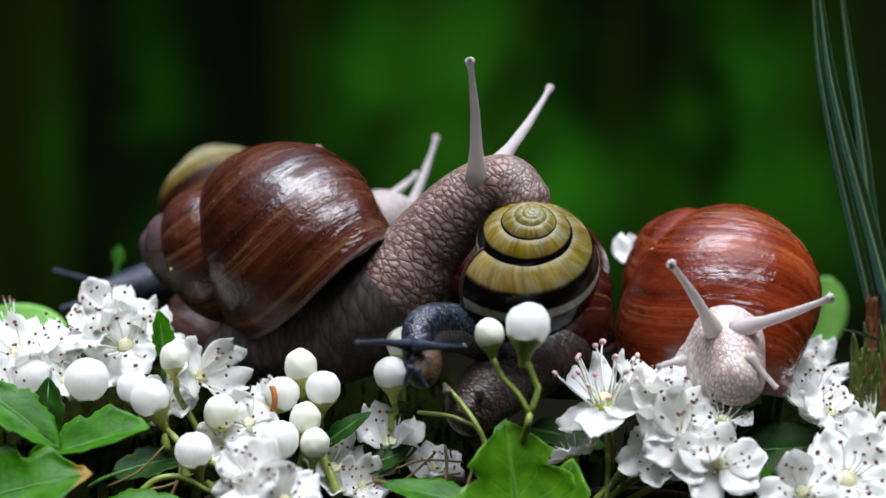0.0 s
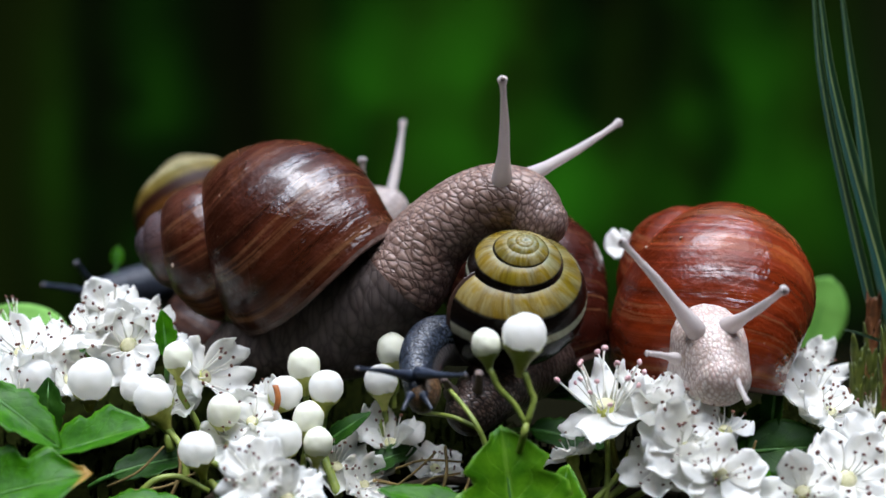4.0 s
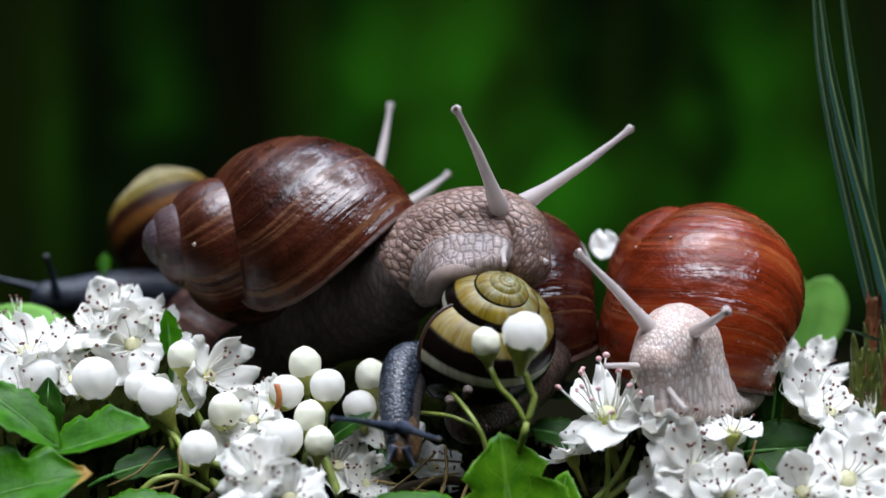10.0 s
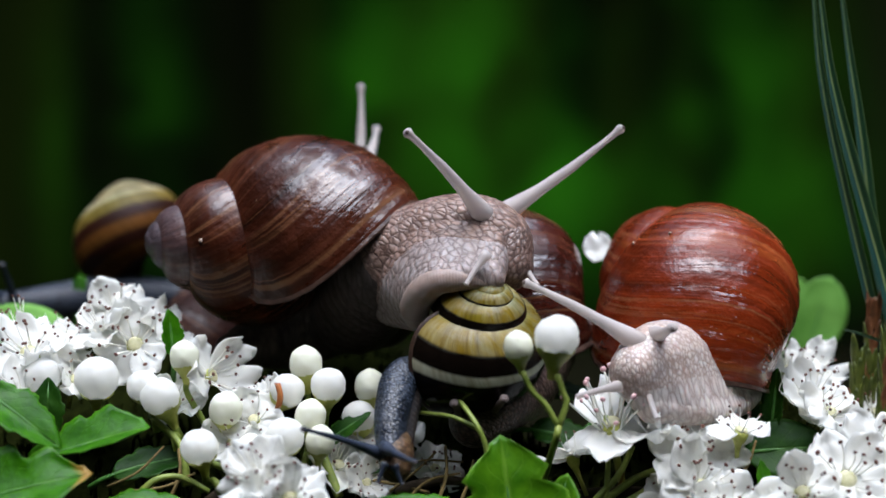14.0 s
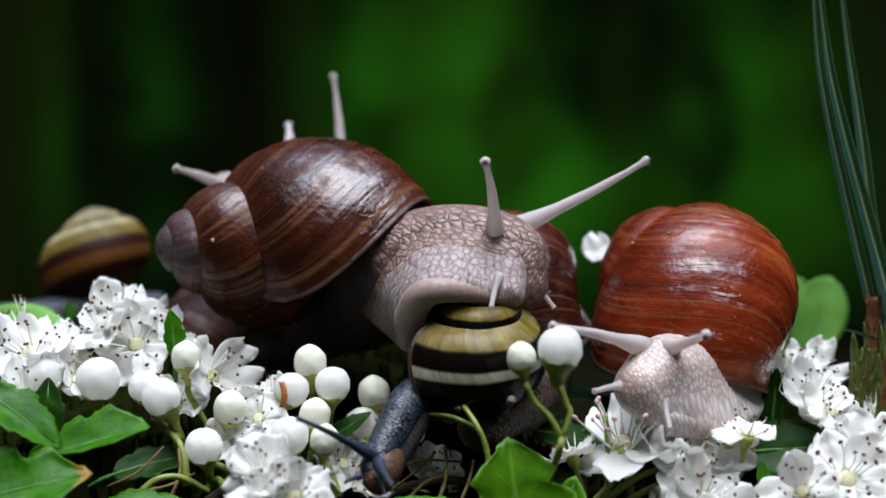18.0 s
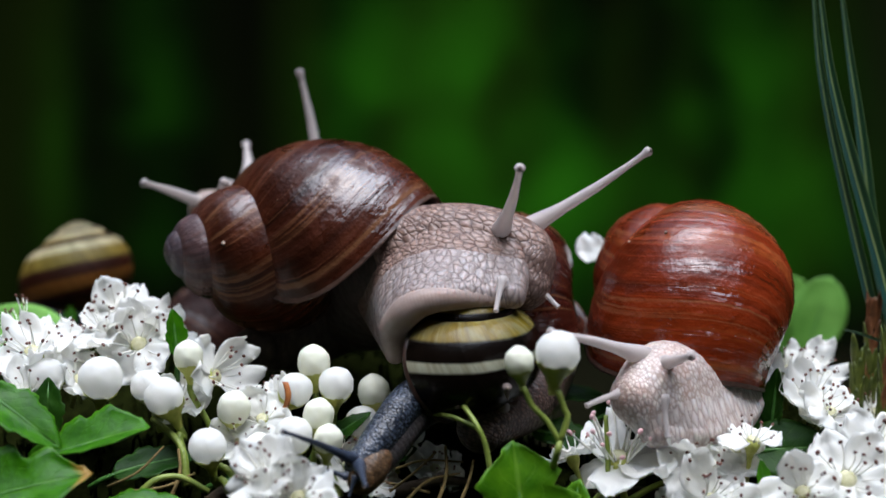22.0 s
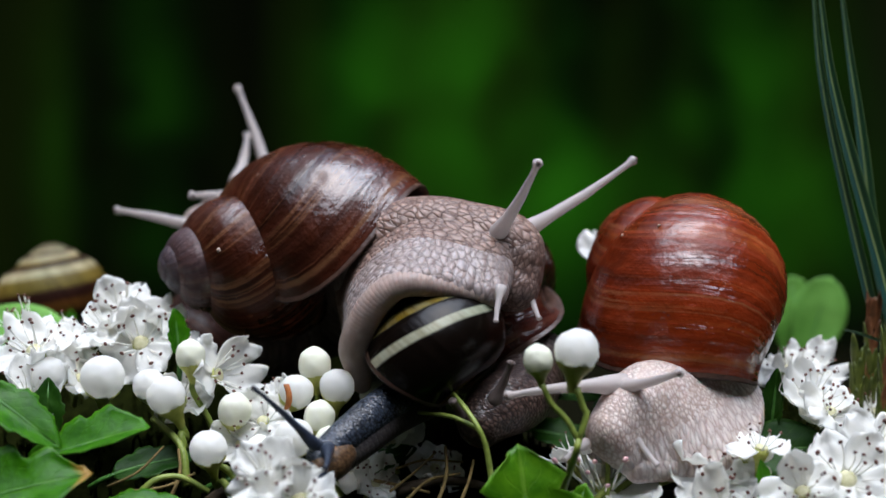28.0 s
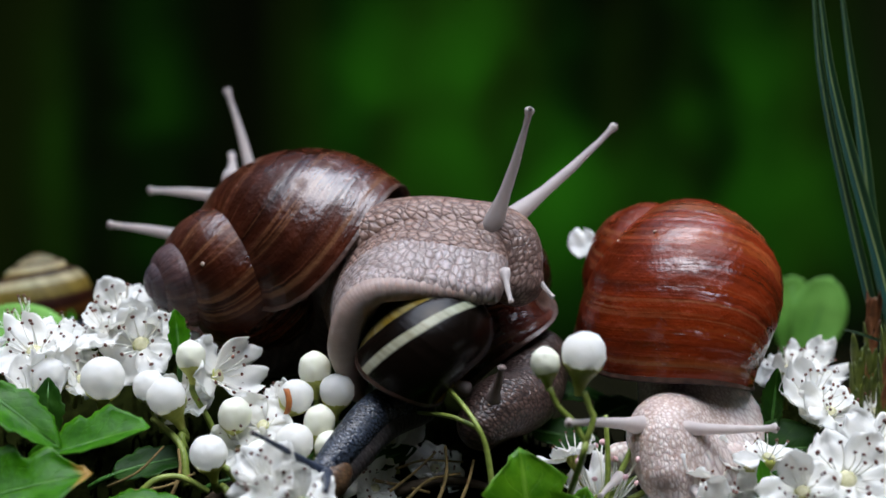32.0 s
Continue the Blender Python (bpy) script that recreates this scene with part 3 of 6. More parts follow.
FLANKS = [0.07 + 0.0715 * k for k in range(13)]
climber = Snail("chestnut_snail", "large chestnut-shelled snail climbing over a banded snail, brown-grey skin")
climber.add_shell(SHELL_RED, 20.2, 1.43, 0.71, "glossy chestnut-brown spiral shell with growth streaks", grit=9, growth=1.7, turns=5.0, waist=0.42, slant=0.68, dome=1.35, lip=1.015)
climber.add_chain("neck", "body_segment", SKIN_BROWN, spread([(8.4, 8.4), (7.8, 7.8), (6.4, 6.3), (5.5, 5.5), (4.8, 5.0), (3.9, 4.2)], 40), head=SKIN_HEAD, tail=SKIN_FOOT_SHADED)
for k, f in enumerate(FLANKS):
    climber.add_chain("flank%d" % k, "flank_segment", SKIN_BROWN if k < 6 else SKIN_FLANK,
                      spread([(a + (b - a) * f, a + (b - a) * f) for a, b in ((6.9, 1.5), (6.4, 2.1), (5.7, 2.1), (4.9, 1.8))], 30))
climber.add_chain("rim", "foot_rim", SKIN_RIM, spread([(1.5, 1.5), (2.35, 2.35), (2.35, 2.35), (1.9, 1.9), (1.0, 1.0)], 60), "pale fleshy rim of the foot")
climber.add_chain("foot", "foot_segment", SKIN_FOOT_SHADED, spread([(4.0, 3.0), (8, 7.0), (8.5, 8.5), (7.5, 8.0)], 14))
climber.wear(SKIN_HEAD, SKIN_BROWN, SKIN_FLANK, SKIN_RIM, SKIN_FOOT_SHADED)
climber.add_feeler("left", FEELER_PALE, 18.0)
climber.add_feeler("right", FEELER_PALE, 20.5)
climber.add_feeler("mouth_left", FEELER_PALE, 4.8, 0.55, 0.36, 0.45, "mouth_tentacle", False)
climber.add_feeler("mouth_right", FEELER_PALE, 4.8, 0.55, 0.36, 0.45, "mouth_tentacle", False)

grove = Snail("banded_snail", "yellow banded snail with black stripes and slate-blue body")
grove.add_shell(SHELL_YELLOW, 12.6, 0.98, 0.60, "yellow shell with black spiral bands", growth=1.62, turns=5.3, lip=1.03, dome=1.25)
grove.add_chain("neck", "body_segment", SKIN_BLUE, spread([(3.2, 3.2), (3.0, 3.0), (2.8, 2.8), (2.5, 2.5), (2.0, 2.0)], 36))
grove.add_chain("belly", "head_underside", SKIN_AMBER, spread([(2.2, 2.2), (2.7, 2.7), (2.2, 2.3)], 10), "brown translucent underside of the head")
grove.add_chain("sole", "foot_segment", SKIN_SOLE, spread([(2.6, 2.6), (2.7, 2.6), (2.4, 2.4), (1.9, 1.9)], 26), "grey-brown translucent foot")
grove.wear(SKIN_BLUE, SKIN_AMBER, SKIN_SOLE)
grove.add_feeler("left", FEELER_BLUE, 12.5, 0.66, 0.3, 0.42)
grove.add_feeler("right", FEELER_BLUE, 8.5, 0.66, 0.3, 0.42)
grove.add_feeler("mouth_left", FEELER_BLUE, 2.4, 0.45, 0.26, 0.3, "mouth_tentacle", False)
grove.add_feeler("mouth_right", FEELER_BLUE, 2.4, 0.45, 0.26, 0.3, "mouth_tentacle", False)

pale = Snail("russet_snail", "russet-shelled snail with pale cream body crawling over blossom")
pale.add_shell(SHELL_BRIGHT, 20.2, 1.04, 0.74, "glossy russet spiral shell with pale streaks", grit=22, growth=1.75, turns=5.0, slant=0.75, dome=1.4, waist=0.36, lip=1.02)
pale.add_chain("neck", "body_segment", SKIN_PALE, spread([(7.2, 7.2), (7.0, 7.0), (5.9, 6.0), (4.3, 4.3)], 32))
pale.add_chain("skirt", "foot_rim", SKIN_FRILL, spread([(1.8, 1.8), (2.2, 2.2), (2.2, 2.2), (2.6, 2.6)], 34), "pale frilled rim of the foot")
for k, f in enumerate(FLANKS):
    pale.add_chain("side%d" % k, "flank_segment", SKIN_PALE if k < 5 else SKIN_FRILL,
                   spread([(a + (b - a) * f, a + (b - a) * f) for a, b in ((7.2, 1.8), (7.0, 2.2), (5.9, 2.2), (4.3, 2.4))], 26))
pale.add_chain("lobes", "foot_edge", SKIN_FRILL, spread([(2.4, 2.4), (3.2, 3.2), (3.6, 3.6), (3.2, 3.2), (2.4, 2.4)], 24), "pale furrowed front edge of the foot")
pale.wear(SKIN_PALE, SKIN_FRILL)
pale.add_feeler("left", FEELER_PALE, 16.0, 1.05)
pale.add_feeler("right", FEELER_PALE, 13.5, 1.05)
pale.add_feeler("mouth_left", FEELER_PALE, 5.5, 0.6, 0.4, 0.5, "mouth_tentacle", False)
pale.add_feeler("mouth_right", FEELER_PALE, 5.0, 0.5, 0.4, 0.5, "mouth_tentacle", False)

hidden = Snail("dark_russet_snail", "dark russet snail half hidden beneath the banded snail")
hidden.add_shell(SHELL_DARK, 17.0, 1.05, 0.74, "dark glossy russet spiral shell", growth=1.75, turns=5.0, slant=0.5, dome=1.5, waist=0.38)
hidden.add_chain("neck", "body_segment", SKIN_DARK, spread([(5.5, 5.5), (5.5, 5.2), (5.0, 5.0), (3.6, 3.8)], 24))
hidden.wear(SKIN_DARK)
hidden.add_feeler("left", FEELER_DUSK, 6.2, 0.8, 0.5, 0.7)
hidden.add_feeler("right", FEELER_DUSK, 5.0, 0.8, 0.5, 0.7)

runner = Snail("tan_banded_snail", "tan and brown banded snail crawling away behind the others")
runner.add_shell(SHELL_TAN, 12.9, 0.97, 0.62, "tan shell with brown spiral bands", growth=1.62, turns=5.3, lip=1.03, dome=1.2)
runner.add_chain("neck", "body_segment", SKIN_SLATE, spread([(3.5, 3.0), (4.6, 4.4), (4.2, 4.0), (2.9, 2.9)], 26))
runner.wear(SKIN_SLATE)
runner.add_feeler("left", FEELER_BLUE, 10.5, 0.8, 0.45, 0.6)
runner.add_feeler("right", FEELER_BLUE, 8.0, 0.8, 0.45, 0.6)

behind = Snail("grey_snail", "pale grey snail behind the chestnut shell, feelers raised")
behind.add_shell(SHELL_RED, 14.0, 1.25, 0.74, "brown spiral shell hidden by another", growth=1.75, turns=4.6, dome=1.5)
behind.add_chain("neck", "body_segment", SKIN_GREY, spread([(7, 7), (7, 7), (6.4, 6.4), (4.0, 4.2)], 18))
behind.wear(SKIN_GREY)
behind.add_feeler("left", FEELER_PALE, 18.0)
behind.add_feeler("right", FEELER_PALE, 11.0)

peeker = Snail("brown_snail", "brown snail behind the chestnut shell with outstretched feelers")
peeker.add_shell(SHELL_DARK, 12.5, 1.0, 0.66, "brown spiral shell")
peeker.add_chain("neck", "body_segment", SKIN_UMBER, spread([(5, 5), (4.6, 4.6), (3.4, 3.6)], 12))
peeker.wear(SKIN_UMBER)
peeker.add_feeler("left", FEELER_PALE, 14.5)
peeker.add_feeler("right", FEELER_PALE, 13.0)

resting = thing("resting_snail", "rosy brown snail shell resting behind the chestnut snail", "snail", Matrix.Translation(mm((-43.2, 46, 59.4))) @ facing((-0.55, 0.3, 0.75)), "snails on the blossom")
shell, lip = shell_mesh("shell", SHELL_ROSY, 10.2, 1.0, 0.7, growth=1.75, turns=4.6, dome=1.3)
part("shell", shell, resting)
part("shell_lip", lip, resting, "thickened rim of the shell's mouth")


# ---------------------------------------------------------------- blossom
def petal_sheet(bm, length, width, cup, wave, seed):
    def f(u, v):
        w = (v - 0.5) * 2
        half = width * 0.5 * (math.sin(math.pi * (0.06 + 0.84 * u ** 1.15)) ** 0.6)
        notch = 0.05 * length * math.exp(-(w * 3) ** 2) * u
        r = length * (u - 0.16 * (abs(w) ** 2.2) * u ** 2) - notch
        z = cup * (u ** 1.6) * length + 0.22 * width * (w * w) * u * cup * 1.6
        z += wave * length * (noise.noise(Vector((u * 2.2, w * 1.6, seed))) + 0.6 * noise.noise(Vector((u * 5, w * 4, seed + 7)))) * u
        return (half * w * (1 + 0.06 * noise.noise(Vector((u * 6, w, seed)))), r + 0.7, z)
    sheet(bm, f, 12, 10, 0.12)


PETALS = []
for k in range(6):
    bm = bmesh.new()
    petal_sheet(bm, 5.9, 6.0, (0.30, 0.2, 0.48, 0.1, 0.62, 0.26)[k], 0.30, k * 3.7)
    PETALS.append(mesh_of("petal", bm, WHITE))


def stamen_meshes():
    out = []
    for k in range(4):
        bm = bmesh.new()
        bend = (0.4, -0.5, 0.8, 0.1)[k]
        ln = (4.2, 4.8, 5.2, 4.0)[k]
        pts = [(bend * math.sin(t * 2.2), 1.1 + 1.6 * t, ln * t - 0.4 * t * t) for t in (0, 0.3, 0.6, 0.85, 1.0)]
        tube(bm, pts, [0.13, 0.11, 0.10, 0.09, 0.08], 6)
        tip = pts[-1]
        me = mesh_of("stamen", bm, STAMEN)
        heads = []
        for mat_ in (ANTHER, ANTHER_PINK):
            bm = bmesh.new()
            ball(bm, (0.33, 0.22, 0.28), 8, 6, tip)
            heads.append(mesh_of("anther", bm, mat_))
        out.append((me, heads))
    return out


STAMENS = stamen_meshes()
bm = bmesh.new()
ball(bm, (1.1, 1.1, 0.4), 14, 8, (0, 0, 0.2))
DISC = mesh_of("flower_centre", bm, CENTRE)
bm = bmesh.new()
tube(bm, [(0, 0, 0), (0, 0, -0.8), (0, 0, -2.0), (0, 0, -3.0), (0.3, 0.1, -5.0), (0.8, 0.3, -9.0)], [1.2, 1.5, 1.2, 0.7, 0.45, 0.45], 10)
CUP = mesh_of("calyx", bm, CALYX)


def blossom(at, direction, spin=0, size=1.0, pink=False, stamens=14, missing=(), seed=0, flat=-8, play=1.0, reach=1.0, label="open white hawthorn flower with dark-tipped stamens"):
    rnd = random.Random(seed * 13 + 5)
    ob = thing("hawthorn_flower", label, "flower", stand(at, direction, spin), "hawthorn blossom")
    ob.scale = (size, size, size)
    for k in range(5):
        if k in missing:
            continue
        tilt = flat + play * rnd.uniform(-22, 32)
        m = Matrix.Rotation(radians(72 * k + rnd.uniform(-9, 9)), 4, "Z") @ Matrix.Rotation(radians(tilt), 4, "X")
        part("petal", PETALS[rnd.randrange(6)], ob, m=m)
    part("flower_centre", DISC, ob)
    part("calyx", CUP, ob)
    for k in range(stamens):
        me, heads = STAMENS[rnd.randrange(4)]
        m = Matrix.Rotation(radians(360 / stamens * k + rnd.uniform(-12, 12)), 4, "Z") @ Matrix.Rotation(radians(rnd.uniform(-30, 14)), 4, "X") @ Matrix.Scale(reach * rnd.uniform(0.75, 1.1), 4)
        st = part("stamen", me, ob, m=m)
        part("anther", heads[1 if pink else 0], st)
    return ob


def bud_meshes():
    out = []
    for k in range(3):
        bm = bmesh.new()
        ball(bm, 2.6, 36, 22)
        for v in bm.verts:
            p = v.co.normalized()
            a = math.atan2(p.y, p.x) + 1.4 * p.z + k
            fold = (a * 3 / (2 * math.pi)) % 1.0
            v.co *= 1 + 0.06 * (fold ** 2 * (1 - max(0.0, fold - 0.86) / 0.14) - 0.3) * min(1.0, max(0.0, p.z + 0.75)) * (1 - max(0.0, p.z) ** 2) + 0.045 * noise.noise(p * 1.7 + Vector((k, 0, 0))) + 0.03 * noise.noise(p * 4 + Vector((0, k, 0)))
            v.co.z *= (1.0, 1.1, 0.94)[k]
        body = mesh_of("bud_petals", bm, (WHITE, CREAM, WHITE)[k])
        bm = bmesh.new()
        rows = []
        for z, r in ((-1.45, 2.36), (-1.8, 2.12), (-2.3, 1.75), (-3.0, 1.15), (-4.0, 0.7), (-5.0, 0.5)):
            rows.append([Vector((r * math.cos(a) * (1 + 0.02 * math.sin(5 * a)), r * math.sin(a), z + (0.7 * max(0, math.cos(5 * a)) if z > -1.5 else 0))) for a in (2 * math.pi * j / 20 for j in range(20))])
        grid(bm, rows, True)
        out.append((body, mesh_of("calyx", bm, CALYX)))
    return out


BUDS = bud_meshes()


def bud(at, direction, r=2.6, kind_=0, stem=None, spin=0, label="round white hawthorn bud in a green calyx"):
    """A closed bud; stem is where its stalk ends, from the bud's middle."""
    ob = thing("hawthorn_bud", label, "flower bud", stand(at, direction, spin), "hawthorn buds")
    s = r / 2.6
    for name, me in zip(("bud_petals", "calyx"), BUDS[kind_]):
        part(name, me, ob, m=Matrix.Scale(s, 4))
    if stem is not None:
        to = facing(direction, (0, 1, 0), spin).inverted() @ Vector(stem)
        bm = bmesh.new()
        pts = curve_points([(0, 0, -4.6 * s), (0, 0, -6.5 * s), (to.x * 0.6, to.y * 0.6, to.z * 0.75), to], 9)
        tube(bm, pts, [0.55 * s] * 7 + [0.6 * s, 0.65 * s], 8)
        part("stalk", mesh_of("stalk", bm, STALK), ob)
    return ob


def leaf(at, tip_dir, up, length, width, mat_, lobes=5, depth=0.16, fold=0.25, droop=0.25, curl=0.0, seed=0, blunt=False, name="hawthorn_leaf", label="glossy green hawthorn leaf", petiole=4.0, n=22):
    """A leaf from its stalk's end at 'at', running along tip_dir, its face to 'up'."""
    x = Vector(tip_dir).normalized()
    z = Vector(up)
    z = (z - x * z.dot(x)).normalized()
    y = z.cross(x)
    m = Matrix.Translation(mm(at)) @ Matrix((x, y, z)).transposed().to_4x4()
    ob = thing(name, label, "leaf", m, "hawthorn leaves")
    bm = bmesh.new()

    def f(u, v):
        w = (v - 0.5) * 2
        base = math.sin(math.pi * min(1.0, 0.03 + 0.93 * u ** 0.78)) ** 0.72
        if blunt:
            base = math.sin(math.pi * (0.05 + 0.88 * u ** 1.5)) ** 0.6
        teeth = 1 - depth * (0.5 + 0.5 * math.cos(2 * math.pi * (lobes * u + 0.15 + 0.08 * w))) ** 1.5 - 0.06 * math.sin(46 * u + w)
        half = 0.5 * width * base * (teeth if lobes else 1.0)
        px = length * (u - 0.05 * abs(w) * u)
        pz = fold * half * abs(w) ** 1.5 - droop * length * u * u + curl * half * w + 0.05 * width * noise.noise(Vector((u * 3, w * 1.5, seed)))
        return (px, half * w, pz)
    sheet(bm, f, n, 10, 0.22)
    part("blade", mesh_of("blade", bm, mat_), ob)
    bm = bmesh.new()
    tube(bm, [(-petiole, 0, -0.3 * petiole), (-petiole * 0.5, 0, -0.4), (0.3, 0, -0.15), (length * 0.3, 0, -0.12 - droop * length * 0.09), (length * 0.6, 0, -0.12 - droop * length * 0.36), (length * 0.92, 0, -0.1 - droop * length * 0.846)],
         [0.45, 0.42, 0.36, 0.28, 0.2, 0.08], 7)
    part("midrib", mesh_of("midrib", bm, RIB), ob)
    return ob


left_group, mid_group, right_a, right_b, right_c, leaf_group = [], [], [], [], [], []

# white blossom and buds beside the chestnut snail
left_group += [
    blossom((-65.12, -4, 59.07), (-0.2, -0.75, 0.65), 10, 1.05, seed=1),
    blossom((-69.75, 6, 62.02), (-0.3, -0.3, 0.9), 40, 0.9, seed=2),
    blossom((-61.38, 2, 59.83), (0.2, -0.5, 0.85), 15, 0.85, seed=3),
    blossom((-54.47, 0, 62.33), (-0.25, -0.35, 0.9), 30, 1.0, seed=4),
    blossom((-53.35, 6, 64.73), (0.1, -0.75, 0.5), 55, 1.0, seed=5, missing=(2,)),
    blossom((-48.86, -3, 60.13), (0.05, -0.92, 0.35), 20, 1.1, seed=6),
    blossom((-46.3, 2, 61.78), (0.35, -0.5, 0.8), 80, 0.9, seed=7),
    blossom((-64.54, -10, 52.7), (-0.1, -0.8, 0.6), 0, 0.9, seed=8),
    blossom((-58.17, -3, 54.66), (0.3, -0.6, 0.6), 62, 0.85, seed=9),
    blossom((-36.89, -4, 55.34), (0.85, -0.4, 0.3), 34, 1.0, seed=10, missing=(3,)),
    blossom((-42, -6, 51.47), (0.2, -0.75, 0.6), 10, 0.75, seed=11),
    bud((-53.44, -9, 55.4), (0.15, -0.6, 0.75), 3.3, 0, label="large white hawthorn bud about to open"),
    bud((-43.4, -12, 52.88), (-0.35, -0.3, 0.85), 2.9, 0, (2.5, 1, -8)),
    bud((-46.49, -9, 54.22), (-0.3, -0.2, 0.9), 2.5, 2, (2, 1, -7)),
    bud((-40.3, -9, 58.63), (-0.05, -0.15, 1), 2.25, 1, (3.6, 1.5, -12)),
    bud((-61.84, -8, 55.66), (0.1, -0.4, 0.9), 2.8, 0, (0, 2, -8)),
]
mid_group += [
    bud((-36.01, -18, 45.93), (-0.1, -0.5, 0.85), 2.75, 2, (3, 2, -7)),
    bud((-32.87, -13, 50.89), (0.15, -0.45, 0.85), 2.5, 1, (1, 2, -8)),
    bud((-23.99, -10, 53.37), (0.5, -0.3, 0.8), 2.6, 0, (-2, 2, -8)),
    bud((-17.91, -10, 54.22), (0.1, -0.35, 0.9), 2.65, 0, (-1.5, 2, -9)),
    bud((-21.47, -8, 57.28), (-0.05, -0.2, 1), 2.5, 1, (0, 2, -11)),
    bud((-20.36, -13, 49.89), (0.1, -0.3, 0.9), 2.35, 1, (-1, 2, -8)),
    bud((-23.72, -16, 47.24), (0.1, -0.6, 0.75), 2.8, 0, (-1, 2, -8)),
    bud((-18.78, -15, 46.46), (0.1, -0.4, 0.9), 2.2, 1, (-1, 2, -7)),
    bud((-28.58, -18, 45.68), (-0.1, -0.55, 0.8), 2.1, 1, (1, 2, -7)),
    blossom((-28.82, -12, 49.28), (-0.2, -0.75, 0.55), 12, 0.8, seed=21, stamens=10),
    blossom((-32.17, -12, 45.76), (-0.2, -0.85, 0.4), 40, 0.7, seed=22, stamens=8),
    blossom((-27.54, -7, 52.16), (-0.3, -0.5, 0.8), 70, 0.6, seed=23, stamens=8, label="small wilting white flower with a rust-brown edge"),
    blossom((-26.88, -28, 43.04), (-0.25, -0.85, 0.5), 8, 1.0, seed=24),
    blossom((-21.94, -29, 40.23), (0.1, -0.9, 0.4), 33, 1.0, seed=25),
    blossom((-16.53, -8, 42.03), (0.35, -0.7, 0.65), 60, 0.85, seed=26),
    blossom((-12.27, -8, 39.31), (0.4, -0.8, 0.5), 20, 0.7, seed=27),
]
still_flowers = [
    blossom((-8.17, -3, 45.09), (-0.1, -0.55, 0.8), 18, 0.95, seed=28),
    blossom((-1.22, -3, 41.18), (0.2, -0.8, 0.5), 50, 0.8, seed=29),
]
pressed_buds = [
    bud((-6.3, -3, 60.6), (-0.1, -0.2, 1), 2.5, 1, (0, 2, -9)),
    bud((-8.0, -4, 56.0), (-0.1, -0.3, 1), 2.6, 0, (0, 2, -9)),
]
# blossom under the russet snail
right_a.append(blossom((23.59, -14, 52.99), (-0.12, -0.42, 0.9), 12, 1.25, pink=True, seed=31, flat=-36, play=0.35, reach=1.3, stamens=18, label="white hawthorn flower with pink stamens, seen from its side"))
right_b += [
    blossom((30.53, -13, 52.14), (0.1, -0.5, 0.85), 25, 1.0, seed=32),
    blossom((33.3, -17, 50.07), (0.15, -0.85, 0.5), 10, 1.1, seed=33),
    blossom((34.89, -20, 45.94), (0.1, -0.9, 0.4), 46, 1.05, seed=34),
    blossom((39.41, -22, 42.58), (0.3, -0.8, 0.5), 20, 1.0, seed=35),
    blossom((30.71, -18, 43.23), (-0.2, -0.9, 0.2), 66, 0.8, seed=36),
]
right_c += [
    blossom((40.67, -18, 50.42), (0.12, -0.4, 0.9), 20, 0.8, seed=37, missing=(2, 3), stamens=9),
    blossom((38.71, -14, 48.5), (0.1, -0.6, 0.7), 5, 0.8, seed=38, stamens=8),
]
still_flowers += [
    blossom((57.46, -22, 42.18), (-0.1, -0.92, 0.4), 15, 1.25, seed=41),
    blossom((62.96, -18, 45.68), (0.2, -0.8, 0.6), 50, 1.1, seed=42),
    blossom((50.6, -24, 40.87), (-0.2, -0.8, 0.5), 0, 0.9, seed=43),
    blossom((57.27, -2, 51.95), (0.1, -0.7, 0.6), 30, 0.95, seed=44),
    blossom((58.92, -6, 50.18), (0.2, -0.75, 0.5), 8, 0.9, seed=45),
    blossom((55.49, 8, 55.57), (0, -0.5, 0.85), 22, 0.9, seed=46),
    blossom((60.04, 10, 55.41), (0.3, -0.5, 0.8), 60, 0.8, seed=47),
    blossom((19.1, -12, 44.42), (-0.25, 0.2, 0.9), 10, 0.7, seed=48, stamens=8),
    blossom((68.49, 4, 49.16), (0.2, -0.6, 0.7), 10, 0.8, seed=49),
]


def loose_petal():
    ob = thing("fallen_petal", "loose white petal stuck against the russet shell", "petal", stand((31.0, 20, 74.4), (-0.35, -0.65, 0.65), -20))
    bm = bmesh.new()
    petal_sheet(bm, 5.6, 5.0, 0.25, 0.3, 33)
    for v in bm.verts:
        v.co.y -= 3
    part("petal", mesh_of("petal", bm, WHITE), ob)
    return ob


fallen = loose_petal()


